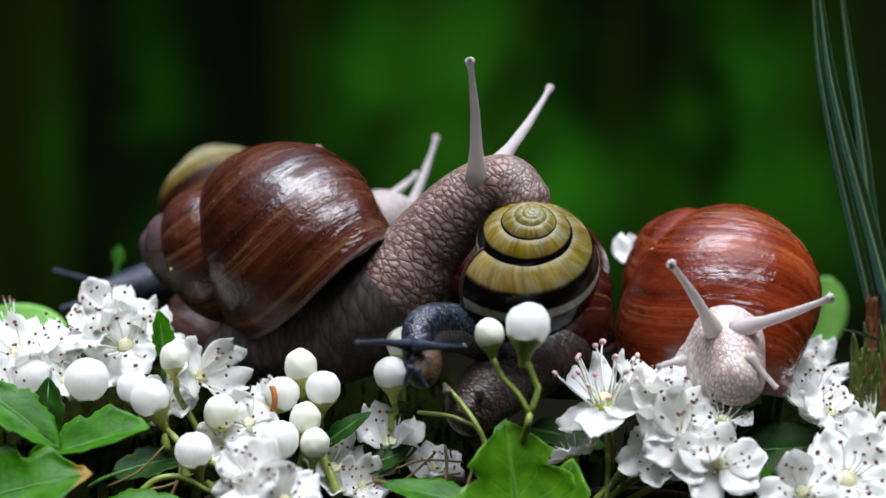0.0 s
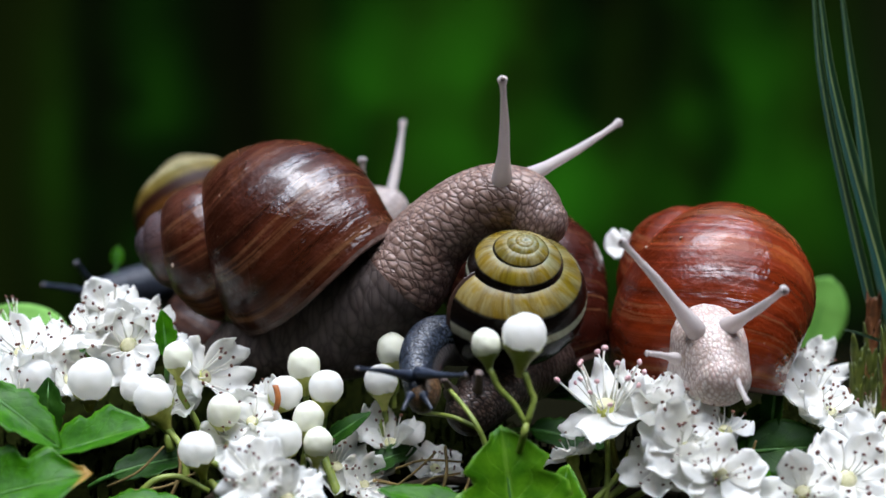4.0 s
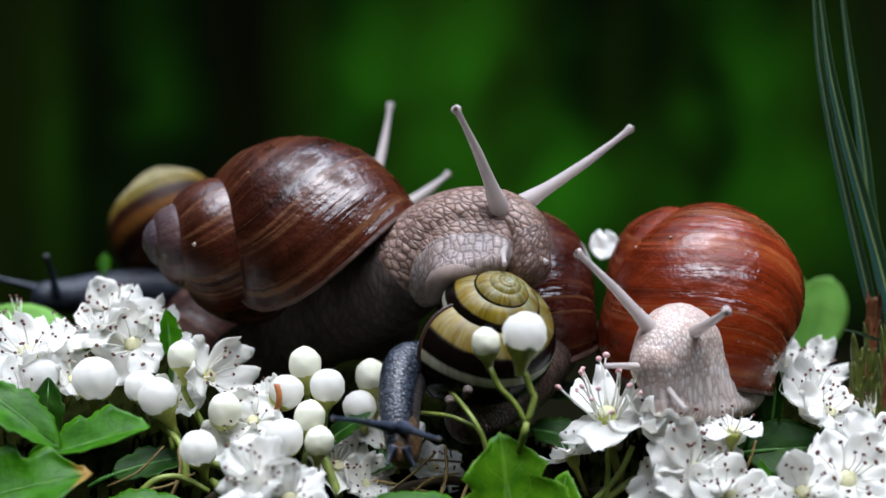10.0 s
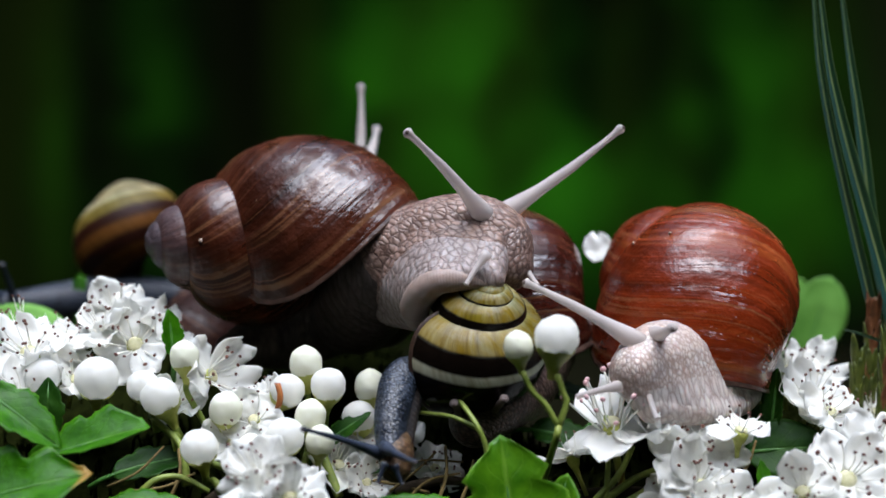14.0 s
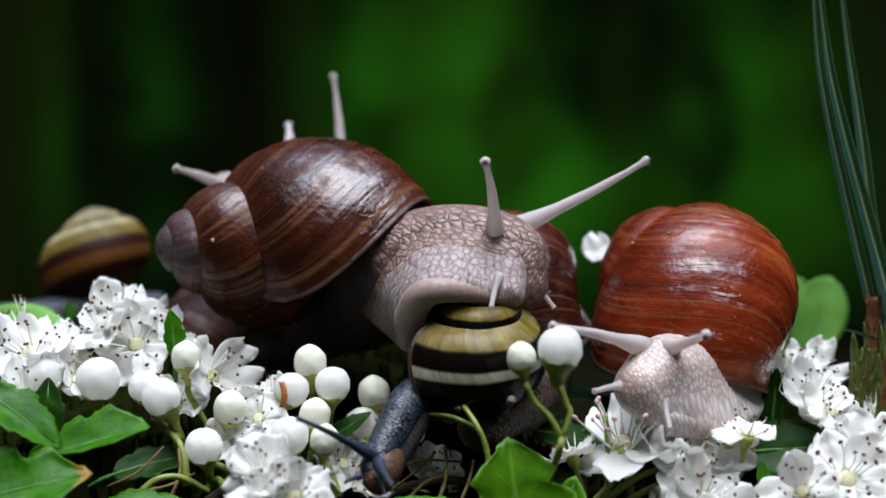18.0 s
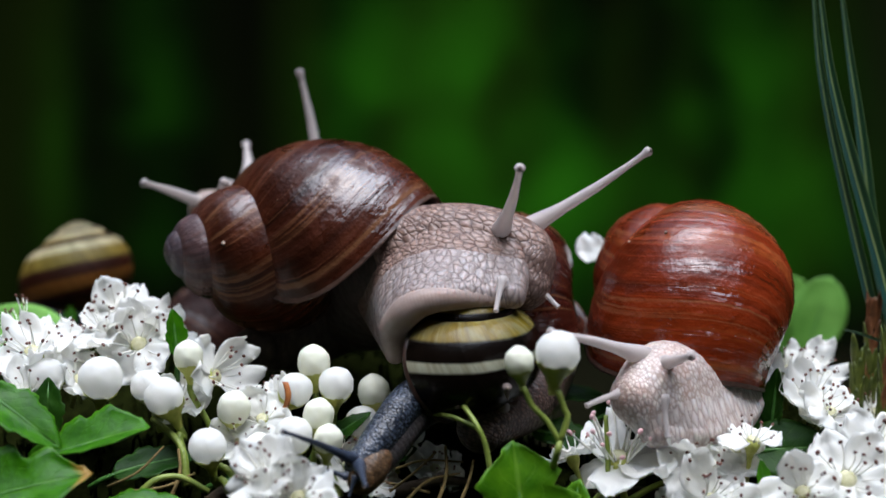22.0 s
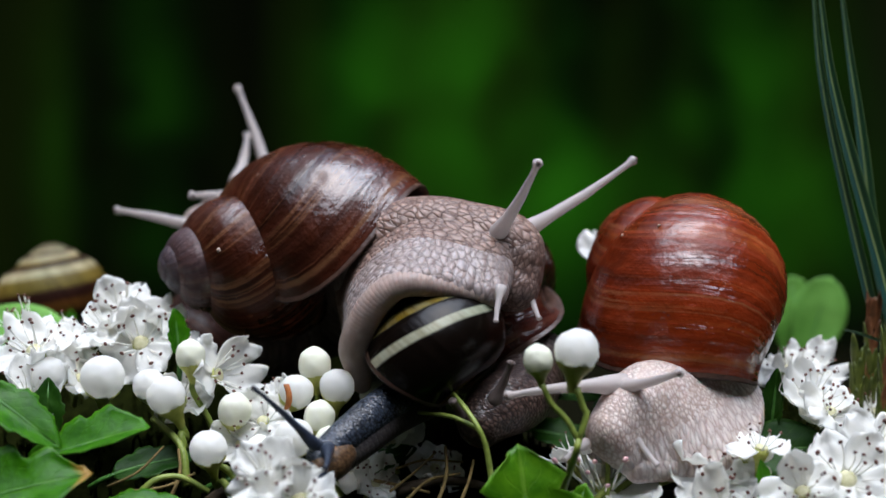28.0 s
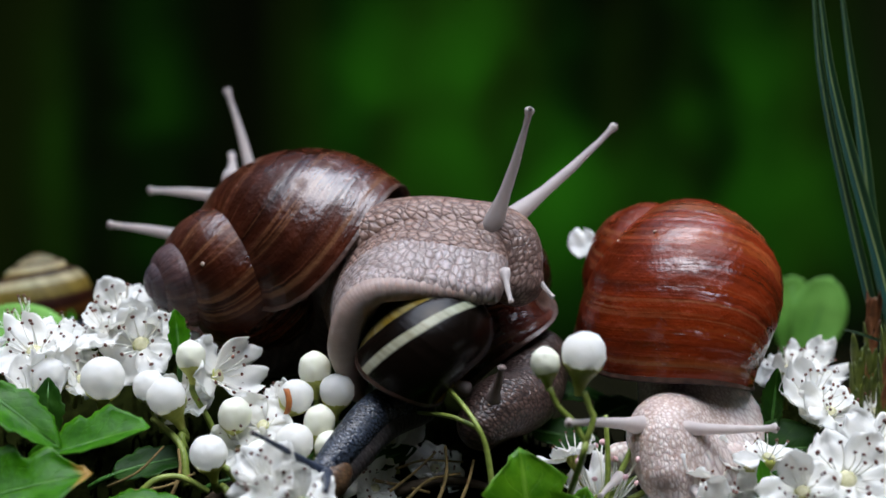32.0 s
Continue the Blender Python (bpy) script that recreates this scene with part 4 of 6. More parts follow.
def sprig():
    """Two buds on a forked stalk."""
    o = Vector((12.14, -26, 51.82))
    ob = thing("bud_sprig", "forked green stalk with two white hawthorn buds", "flower bud", Matrix.Translation(mm(o)), "hawthorn buds")
    a, b, foot = Vector((11.91, -26, 64.43)) - o, Vector((6.47, -26, 63.09)) - o, Vector((10.09, -15, 41.17)) - o
    for p, r, d, k in ((a, 3.15, (0.12, -0.15, 1), 0), (b, 2.1, (-0.15, -0.2, 1), 1)):
        for name, me in zip(("bud_petals", "calyx"), BUDS[k]):
            part(name, me, ob, m=Matrix.Translation(mm(p)) @ facing(d, (0, 1, 0)) @ Matrix.Scale(r / 2.6, 4))
    for name, pts, r in (("stalk", [a + Vector((0, 0, -5.2)), a + Vector((0.9, 0.2, -8)), Vector((1.1, 0.1, 3.5)), Vector((0, 0, 0))], 0.46),
                         ("stalk", [b + Vector((0.6, 0, -3.4)), b + Vector((1.8, 0.2, -6)), Vector((-1.7, 0.1, 3.0)), Vector((0, 0, 0))], 0.42),
                         ("main_stalk", [Vector((0, 0, 0.2)), Vector((-0.5, 0.2, -2)), foot], 0.5)):
        bm = bmesh.new()
        tube(bm, curve_points(pts, 10), r, 9)
        part(name, mesh_of(name, bm, STALK), ob)
    return ob


pair = sprig()


def stem(points, r, label="thin green flower stalk", mat_=None):
    o = Vector(points[0])
    ob = thing("stalk", label, "stalk", Matrix.Translation(mm(o)), "flower stalks")
    bm = bmesh.new()
    tube(bm, curve_points([Vector(p) - o for p in points], 14), [r * (1.1 - 0.3 * i / 13) for i in range(14)], 8)
    part("stem", mesh_of("stem", bm, mat_ or STALK), ob)
    return ob


stem([(7.37, -20, 38.65), (6.31, -20, 45.94), (4.94, -20, 49.58), (2.54, -17, 52.77), (0.08, -14, 55.15)], 0.42, "curved yellow-green stalk bare of its flower")
stem([(5.23, -18, 48.95), (1.31, -17, 50.64), (-3.67, -13, 50.89)], 0.36)
stem([(23.72, -16, 37.19), (24.15, -15, 43.65), (23.92, -14, 50.58)], 0.42)
stem([(21.91, -16, 38.02), (25.73, -15, 41.99), (27.91, -14, 46.01)], 0.5)
stem([(22.83, -15, 37.45), (27.91, -14, 41.02), (31.78, -13, 42.55)], 0.55)
stem([(25.31, -15, 37.03), (30.4, -14, 39.78), (34.7, -13, 41.3)], 0.5)
stem([(48.27, -16, 37.6), (51.61, -12, 42.41), (55.79, -12, 45.76)], 0.35)
stem([(-44.04, -20, 39.3), (-41.39, -19, 41.74), (-37.89, -18, 42.01), (-33.81, -18, 39.97)], 0.5, "pale curved stalk in the moss")
stem([(-37.71, -14, 40.19), (-38.87, -12, 45.76), (-43.6, -9, 49.64)], 0.6, "hairy green flower stalk")
stem([(-29.98, -16, 41.31), (-31.76, -15, 42.82), (-35.07, -15, 44.06)], 0.6)
stem([(-18.61, -14, 38.53), (-23.79, -12, 42.41), (-29.18, -9, 47.09)], 0.8)
stem([(-15.41, -12, 38.22), (-18.15, -9, 44.55), (-20.44, -7, 51.14)], 0.7)

# dry straws lying in the moss
for k, (a, b, c) in enumerate((
        ((-7.87, -12, 39.06), (-4.14, -10, 41.71), (-1.02, -9, 44.55)), ((-5.32, -14, 38.12), (-2.01, -12, 40.74), (2.62, -10, 41.46)), ((-0.75, -14, 37.7), (0.5, -12, 41.57), (0.34, -10, 45.52)),
        ((-7.16, -8, 41.86), (-2.9, -8, 43.14), (3.08, -7, 42.75)), ((2.56, -15, 37.86), (3.84, -13, 40.88), (4.54, -11, 43.54)), ((-10.56, -8, 40.16), (-7.13, -9, 39.63), (-2.02, -11, 38.74)),
        ((-48.93, -16, 40.32), (-44.78, -14, 42.27), (-41.39, -12, 45.76)), ((-45.44, -17, 39.82), (-40.69, -16, 40.32), (-36.47, -14, 42.02)), ((-39.53, -18, 38.74), (-38.38, -16, 42.14), (-38.88, -14, 45.59)),
        ((24.38, -12, 37.8), (26.58, -11, 40.59), (27.54, -10, 44.67)), ((43.23, -12, 39.9), (45.51, -11, 43.12), (46.8, -10, 46.36)))):
    stem([a, b, c], 0.2 + 0.04 * (k % 3), "dry straw-brown stalk in the moss", STRAW)

# leaves
leaf((-67.4, -27, 39.2), (0.95, -0.05, 0.32), (-0.25, -0.75, 0.65), 19, 14, LEAF_TIPPED, 3, 0.38, 0.2, 0.12, seed=1, label="bright green lobed hawthorn leaf with a browned tip")
leaf((-65.33, -22, 55.02), (0.8, -0.1, -0.5), (0.2, -0.65, 0.75), 14, 8, LEAF, 3, 0.15, 0.25, 0.1, seed=2)
leaf((-59.3, -20, 44.3), (0.9, -0.05, 0.36), (-0.35, -0.55, 0.8), 18, 9.5, LEAF, 3, 0.22, 0.5, 0.10, seed=3, blunt=True, label="dark green hawthorn leaf with a rolled edge")
leaf((-58.07, -14, 47.67), (-0.02, 0.05, 1), (0.1, -1, 0.1), 8.5, 5.2, LEAF_DARK, 3, 0.15, 0.3, 0.08, seed=4)
leaf((-65.44, 30, 58.15), (-0.9, 0.1, 0.3), (0, -0.8, 0.6), 19, 11, LEAF_SOFT, 0, 0, 0.1, 0.1, seed=5, label="pale green leaf behind the blossom")
leaf_group.append(leaf((-42.43, -6, 58.6), (-0.1, 0, 1), (0.5, -0.8, 0.1), 7.2, 3.8, LEAF, 3, 0.2, 0.4, 0.05, seed=6))
leaf((-47.62, -26, 38.81), (1, 0.1, 0.14), (0, -0.5, 0.85), 12, 6, LEAF, 4, 0.15, 0.2, 0.12, seed=7)
centre_leaf = [
    leaf((11.6, -27, 29.0), (-0.12, 0.14, 0.98), (0.12, -0.86, 0.5), 22.5, 19, LEAF_BRIGHT, 4, 0.30, 0.22, 0.03, seed=8, label="bright green lobed hawthorn leaf"),
    leaf((14.2, -24, 29.2), (0.24, 0.10, 0.95), (-0.1, -0.8, 0.6), 16.8, 11, LEAF_BRIGHT, 3, 0.22, 0.2, 0.06, seed=9, label="bright green lobed hawthorn leaf"),
    leaf((6.78, -26, 38.41), (-1, -0.05, 0.3), (0, -0.55, 0.8), 16, 6, LEAF, 3, 0.12, 0.2, 0.05, seed=10),
]
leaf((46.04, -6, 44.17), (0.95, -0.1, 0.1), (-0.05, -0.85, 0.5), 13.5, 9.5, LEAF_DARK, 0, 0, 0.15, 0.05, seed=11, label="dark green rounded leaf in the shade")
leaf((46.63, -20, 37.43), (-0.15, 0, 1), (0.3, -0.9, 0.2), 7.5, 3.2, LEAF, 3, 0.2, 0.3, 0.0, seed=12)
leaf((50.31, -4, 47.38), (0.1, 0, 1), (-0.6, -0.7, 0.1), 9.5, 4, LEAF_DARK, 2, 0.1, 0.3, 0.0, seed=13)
leaf((69.4, 60, 51.1), (0.30, 0.05, 1), (-0.1, -1, 0.15), 19.5, 10.5, LEAF_SOFT, 0, 0, 0.08, 0.02, seed=14, blunt=True, name="round_leaf", label="soft green rounded leaf behind the russet snail")
leaf((68.97, 62, 50.95), (-0.04, 0.05, 1), (0.15, -1, 0.15), 19, 10, LEAF_SOFT, 0, 0, 0.08, 0.02, seed=15, blunt=True, name="round_leaf", label="soft green rounded leaf behind the russet snail")
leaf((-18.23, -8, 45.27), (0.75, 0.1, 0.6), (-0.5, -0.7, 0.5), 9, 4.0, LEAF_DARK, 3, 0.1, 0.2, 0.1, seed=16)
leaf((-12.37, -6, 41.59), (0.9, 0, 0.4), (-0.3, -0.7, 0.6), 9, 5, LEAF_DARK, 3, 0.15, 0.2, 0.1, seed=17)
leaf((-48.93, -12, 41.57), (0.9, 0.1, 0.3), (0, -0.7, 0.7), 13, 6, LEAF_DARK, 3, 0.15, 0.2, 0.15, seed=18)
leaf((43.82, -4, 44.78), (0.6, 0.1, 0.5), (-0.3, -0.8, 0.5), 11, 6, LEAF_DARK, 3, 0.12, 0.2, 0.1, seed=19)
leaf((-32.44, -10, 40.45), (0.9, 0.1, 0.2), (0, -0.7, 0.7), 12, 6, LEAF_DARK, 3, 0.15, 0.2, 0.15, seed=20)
green_tip = leaf((-60.9, 50, 72.2), (0.1, 0.05, 1), (0.3, -0.9, 0.2), 3.6, 2.6, LEAF, 2, 0.12, 0.2, 0.1, seed=21, petiole=16, label="small bright green leaf tip on a long stalk")


# Three dark leaves added in place of the shade below the hidden snail.
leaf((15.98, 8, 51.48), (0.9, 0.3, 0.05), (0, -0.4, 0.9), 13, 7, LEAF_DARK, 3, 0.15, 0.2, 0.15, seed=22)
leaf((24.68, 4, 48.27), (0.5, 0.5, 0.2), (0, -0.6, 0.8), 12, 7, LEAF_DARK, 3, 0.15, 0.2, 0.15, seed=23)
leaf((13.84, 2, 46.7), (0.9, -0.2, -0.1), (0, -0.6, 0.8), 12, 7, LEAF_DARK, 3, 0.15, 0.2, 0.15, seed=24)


# grass and shoots
def blade(points, width, label="long blue-green grass blade"):
    o = Vector(points[0])
    ob = thing("grass_blade", label, "grass", Matrix.Translation(mm(o)), "grass blades")
    pts = curve_points([Vector(p) - o for p in points], 26)
    bm = bmesh.new()

    def f(u, v):
        i = min(25, int(round(u * 25)))
        p = pts[i]
        d = (pts[min(25, i + 1)] - pts[max(0, i - 1)]).normalized()
        side = d.cross(Vector((0.3, 1, 0.1))).normalized()
        w = (v - 0.5) * width * (1 - 0.75 * u ** 3)
        return p + side * w + Vector((0, -abs(v - 0.5) * width * 0.5, 0))
    sheet(bm, f, 25, 4, 0.12)
    part("blade", mesh_of("blade", bm, GRASS), ob)


blade([(72.92, 7, 51.57), (69.3, 7, 63.33), (66.77, 7, 73.28), (64.06, 7, 85.04), (61.88, 7, 94.99), (60.07, 7, 105.85), (59.17, 7, 117.61)], 1.8)
blade([(74.04, 4, 53.63), (70.01, 4, 69.28), (67.69, 4, 77.77), (65.19, 4, 86.71), (62.86, 4, 95.66), (60.98, 4, 104.6), (59.37, 4, 117.12)], 2.3)
blade([(73.49, 9, 58.68), (70.39, 9, 71.44), (69.02, 9, 79.65), (68.11, 9, 87.86), (66.92, 9, 96.97), (65.56, 9, 106.09), (64.01, 9, 117.94)], 2.1)
blade([(75.93, 2, 57.35), (69.27, 1, 60.25), (64.77, 0, 61.89), (62.48, 0, 62.42)], 0.5, "thin pale grass tip")


def shoot(at, tall, r, lean, tip, label, seed):
    """An upright conifer-like shoot in overlapping pointed scales."""
    rnd = random.Random(seed)
    ob = thing("green_shoot", label, "shoot", stand(at, lean), "scaly shoots")
    bm = bmesh.new()
    tube(bm, [(0, 0, -6), (0, 0, 0), (0.2, 0, tall * 0.5), (0.5, 0, tall * 0.95)], [r * 0.6, r * 0.6, r * 0.5, r * 0.2], 10)
    part("stem", mesh_of("stem", bm, SHOOT), ob)
    meshes = []
    for mat_ in (SHOOT, SHOOT_TIP):
        for ln in (4.2, 5.6):
            bm = bmesh.new()

            def f(u, v):
                w = (v - 0.5) * 2
                half = r * 0.46 * math.sin(math.pi * (0.2 + 0.78 * u)) ** 0.8
                return (half * w, r * (0.55 + 0.12 * u * u - 0.05 * u) - 0.25 * r * w * w * (1 - u), u * ln)
            sheet(bm, f, 8, 4, 0.35)
            meshes.append(mesh_of("scale", bm, mat_))
    k, z = 0, -5.0
    while z < tall - 2.5:
        for j in range(4):
            m = Matrix.Translation(mm((0.5 * max(0, z) / tall, 0, z + rnd.uniform(-0.7, 0.7)))) @ Matrix.Rotation(radians(90 * j + 45 * (k % 2) + rnd.uniform(-14, 14)), 4, "Z") @ Matrix.Rotation(radians(rnd.uniform(-4, 3)), 4, "X")
            part("scale", meshes[(2 if z + rnd.uniform(-2, 2) > tall * tip or rnd.random() < 0.15 else 0) + rnd.randrange(2)], ob, m=m)
        z += 2.0
        k += 1


shoot((64.58, 2, 46.7), 12, 1.9, (0.02, 0, 1), 2, "green scaly shoot in overlapping scales", 1512)
shoot((67.67, 6, 46.25), 20, 1.9, (0.03, 0, 1), 0.6, "scaly green shoot with orange-brown upper scales", 1535)
shoot((68.29, 0, 46.05), 17, 1.8, (0.05, 0, 1), 2, "green scaly shoot in overlapping scales", 1560)
shoot((72.3, 12, 45.58), 27, 1.5, (0.02, 0, 1), 0.75, "scaly green shoot with orange-brown upper scales", 1568)


def moss_tufts():
    rnd = random.Random(4)
    bm = bmesh.new()
    for n in range(2600):
        x = rnd.uniform(-82, 82)
        y = rnd.uniform(-42, 60)
        z = bed_height(x, y)
        h = rnd.uniform(1.2, 4.2)
        lx, ly = rnd.uniform(-1.6, 1.6), rnd.uniform(-1.6, 1.0)
        pts = [(x, y, z - 0.4), (x + lx * 0.3, y + ly * 0.3, z + h * 0.6), (x + lx, y + ly, z + h)]
        tube(bm, pts, [0.22, 0.3, 0.05], 3)
    ob = new("moss_tufts", mesh_of("moss_tufts", bm, MOSS_SHADED))
    tagged(ob, "tangled green-brown moss strands, darkened for the shade they stand in", "moss", kind="stuff")


moss_tufts()


def twig(points, r, label):
    o = Vector(points[0])
    ob = thing("twig", label, "twig", Matrix.Translation(mm(o)), "dark twigs")
    bm = bmesh.new()
    tube(bm, curve_points([Vector(p) - o for p in points], 12), [r * (1.1 - 0.5 * i / 11) for i in range(12)], 7)
    part("wood", mesh_of("wood", bm, TWIG), ob)


twig([(-35.52, -12, 36.55), (-30.75, -10, 39.6), (-22.67, -6, 39.87), (-12.47, -4, 37.85)], 1.1, "dark mossy twig under the buds")
twig([(-7.1, -10, 38.76), (0.51, -8, 40.16), (9.88, -8, 38.46)], 0.9, "dark mossy twig in the shade")
twig([(19.09, -10, 37.91), (28.62, -8, 38.46), (43.95, -8, 36.75)], 1.0, "dark mossy twig under the flowers")


def wilted_strip():
    """A rust-brown withered petal edge laid over a bud."""
    o = Vector((-25.33, -12.5, 52.85))
    ob = thing("withered_petal", "curled rust-brown withered petal on a bud", "petal", Matrix.Translation(mm(o)))
    bm = bmesh.new()
    sheet(bm, lambda u, v: (0.5 * math.sin(3 * u) + (v - 0.5) * 0.9, -0.5 * math.sin(math.pi * u) + 0.5 * (v - 0.5) ** 2, 1.9 - 3.8 * u), 8, 3, 0.15)
    part("petal", mesh_of("petal", bm, RUST), ob)
    mid_group.append(ob)


wilted_strip()

# ---------------------------------------------------------------- what moves
T = (0, 3, 6, 9, 13, 16.5, 19, 23, 25.5, 28, 30, 32)


def turn_to(apex, mouth):
    z = Vector(apex).normalized()
    x = Vector(mouth)
    x = (x - z * x.dot(z)).normalized()
    return Matrix((x, z.cross(x), z)).transposed().to_4x4()


def key_shell(s, places, apexes, mouths):
    """Keys the snail's root along its shell's place, and the shell's turn upon it."""
    s.base = [Vector((p[0], p[1], 46)) for p in places]
    walk(s.root, [(t, Matrix.Translation(mm(b))) for t, b in zip(T, s.base)])
    walk(s.shell, [(t, Matrix.Translation(mm(Vector(p) - b)) @ turn_to(a, m)) for t, b, p, a, m in zip(T, s.base, places, apexes, mouths)])


def key_chain(s, key, tracks):
    """Lays a chain of body pieces along the curve through the tracks' points, time by time."""
    obs = s.chains[key]
    poses = [[] for o in obs]
    for i, t in enumerate(T):
        pts = curve_points([Vector(tr[i]) - s.base[i] for tr in tracks], len(obs))
        for k in range(len(obs)):
            d = (pts[min(k + 1, len(obs) - 1)] - pts[max(k - 1, 0)]).normalized()
            side = Vector((0, 0.25, 1)).cross(d)
            side = side.normalized() if side.length > 1e-3 else Vector((0, 1, 0))
            m = Matrix((d, side, d.cross(side))).transposed().to_4x4()
            poses[k].append((t, Matrix.Translation(mm(pts[k])) @ m))
    for o, rows in zip(obs, poses):
        walk(o, rows)


def key_feeler(s, key, bases, tips, away=1.0, more=()):
    """Aims a feeler of fixed length from its base along the sight line of its tip; more holds (seconds, tip) between the keyed times."""
    ob, length = s.feelers[key]
    rows = []
    eye = Vector(EYE)
    aims = list(zip(T, s.base, bases, tips))
    for t, q in more:
        k = max(i for i in range(len(T) - 1) if T[i] <= t)
        f = (t - T[k]) / (T[k + 1] - T[k])
        f = f * f * (3 - 2 * f)
        aims.append((t, s.base[k].lerp(s.base[k + 1], f), Vector(bases[k]).lerp(Vector(bases[k + 1]), f), q))
    for t, b, p, q in sorted(aims, key=lambda a: a[0]):
        p, q = Vector(p), Vector(q)
        r = (q - eye).normalized()
        mid = r.dot(p - eye)
        lack = length ** 2 - ((p - eye).length_squared - mid * mid)
        d = eye + r * (mid + away * max(0.0, lack) ** 0.5) - p
        rows.append((t, Matrix.Translation(mm(p - b)) @ facing(d, (0, 1, 0.2))))
    walk(ob, rows)


def sway(obs, rows):
    """Shifts plants by small steps (seconds, x, z) from where they stand."""
    for ob in obs:
        m = ob.matrix_basis.copy()
        walk(ob, [(t, Matrix.Translation(mm((x, 0, z))) @ Matrix.LocRotScale(m.translation, m.to_quaternion(), None)) for t, x, z in rows])


def mean_tracks(a, b, f=0.5):
    return [Vector(p).lerp(Vector(q), f) for p, q in zip(a, b)]


def motions():
    # the climbing chestnut snail
    key_shell(climber,
              [(-26.1, 12, 75.37), (-26.28, 12, 75.65), (-26.28, 12, 75.65), (-24.99, 12, 75.83), (-24.53, 12, 75.92), (-23.61, 12, 75.65), (-22.32, 12, 75.37), (-21.4, 12, 75), (-21.95, 12, 74.82), (-22.69, 12, 74.26), (-23.79, 12, 73.52), (-25.08, 12, 72.97)],
              [(-1, 0.1, 0), (-1, 0.05, 0), (-1, -0.1, 0.02), (-1, -0.2, 0.03), (-1, -0.28, 0.02), (-1, -0.3, 0), (-1, -0.32, 0), (-1, -0.35, -0.03), (-1, -0.38, -0.07), (-1, -0.4, -0.1), (-1, -0.4, -0.13), (-1, -0.4, -0.17)],
              [(0, -0.88, -0.46)] * 2 + [(0, -0.94, -0.32), (0, -0.98, -0.18), (0, -1, -0.07), (0, -1, -0.03)] + [(0, -1, 0.02)] * 3 + [(0, -0.99, 0.1)] * 3)
    n0 = [(-27.82, 10, 59.53), (-27.82, 10, 59.53), (-26.91, 10, 60.45), (-24.16, 13, 61.82), (-14.89, 19, 65.56), (-14.44, 19, 65.56), (-13.08, 19, 66.46), (-13.08, 19, 66.01), (-13.99, 19, 66.92), (-14.89, 19, 66.92), (-16.71, 19, 66.01), (-17.62, 19, 66.01)]
    n1 = [(-10.11, 2, 66.66), (-9.67, 2, 67.55), (-8.34, 2, 68.44), (-7.66, 3, 69.75), (-8.4, 4, 71.51), (-8.4, 4, 71.51), (-7.06, 4, 72.23), (-7.51, 4, 72.41), (-8.58, 4, 73.12), (-9.75, 4, 73.75), (-11.53, 4, 73.48), (-12.43, 4, 73.3)]
    n2 = [(-2.99, 0, 75.09), (-2.11, 0, 76.85), (-1.23, 0, 75.97), (-0.53, 0, 76.85), (-2.82, 0, 76.41), (-2.99, 0, 75.26), (-0.53, 0, 75.53), (-1.67, 0, 75.97), (-2.55, 0, 76.85), (-3.43, 0, 77.02), (-5.19, 0, 76.85), (-5.46, 0, 76.85)]
    n3 = [(3.14, -2, 81.63), (4.89, -2, 82.51), (6.63, -2, 80.76), (6.63, -2, 79.45), (4.02, -2, 78.58), (4.02, -2, 76.83), (6.63, -2, 75.96), (5.76, -2, 76.4), (4.89, -2, 76.83), (4.02, -2, 76.83), (3.14, -2, 76.83), (3.14, -2, 77.27)]
    n4 = [(9.18, -4, 84.61), (11.34, -4, 83.31), (12.64, -4, 80.28), (12.21, -4, 77.68), (8.75, -4, 76.82), (9.18, -4, 75.09), (12.21, -4, 73.79), (11.78, -4, 74.22), (10.48, -4, 74.22), (10.48, -4, 75.09), (10.04, -4, 75.95), (9.61, -4, 75.95)]
    n5 = [(12.54, -6, 81.96), (15.12, -6, 79.81), (14.69, -6, 75.94), (13.4, -6, 72.51), (9.96, -6, 72.51), (10.39, -6, 69.93), (12.97, -6, 69.07), (12.11, -6, 69.5), (11.25, -6, 69.5), (10.82, -6, 69.07), (10.82, -6, 69.07), (11.25, -6, 69.93)]
    key_chain(climber, "neck", [n0, n1, n2, n3, n4, n5])
    m0 = [(-8.37, 3, 66.18), (-6.5, 4, 68.0), (0.2, 3, 69.5), (-0.6, 1, 68.5), (-3.8, -3, 65.0), (-4.21, -6, 61.34), (-5.93, -6, 60.48), (-7.64, -6, 58.6), (-9.62, -6, 57.91), (-12.37, -6, 54.47), (-12.8, -6, 53.61), (-13.23, -6, 53.18)]
    m1 = [(-3, 1, 72.44), (-2.56, 1, 72.44), (1.2, -1, 71.8), (0.2, -4, 69.9), (-3.6, -9, 67.6), (-4.31, -10, 65.62), (-5.22, -11, 65.16), (-7.29, -12, 63.77), (-9.38, -12, 63.36), (-12.9, -12, 61.68), (-14.41, -12, 61.68), (-14.74, -12, 61.68)]
    m2 = [(2.73, 0, 78.17), (3.59, -1, 78.16), (3.4, -3, 74.3), (1.8, -8, 71.8), (0.08, -13, 70.5), (-1.58, -14, 69.68), (-0.74, -15, 68.47), (-2.4, -15, 67.47), (-4.05, -15, 68.05), (-6.53, -15, 69.71), (-9.43, -15, 68.88), (-9.84, -15, 68.88)]
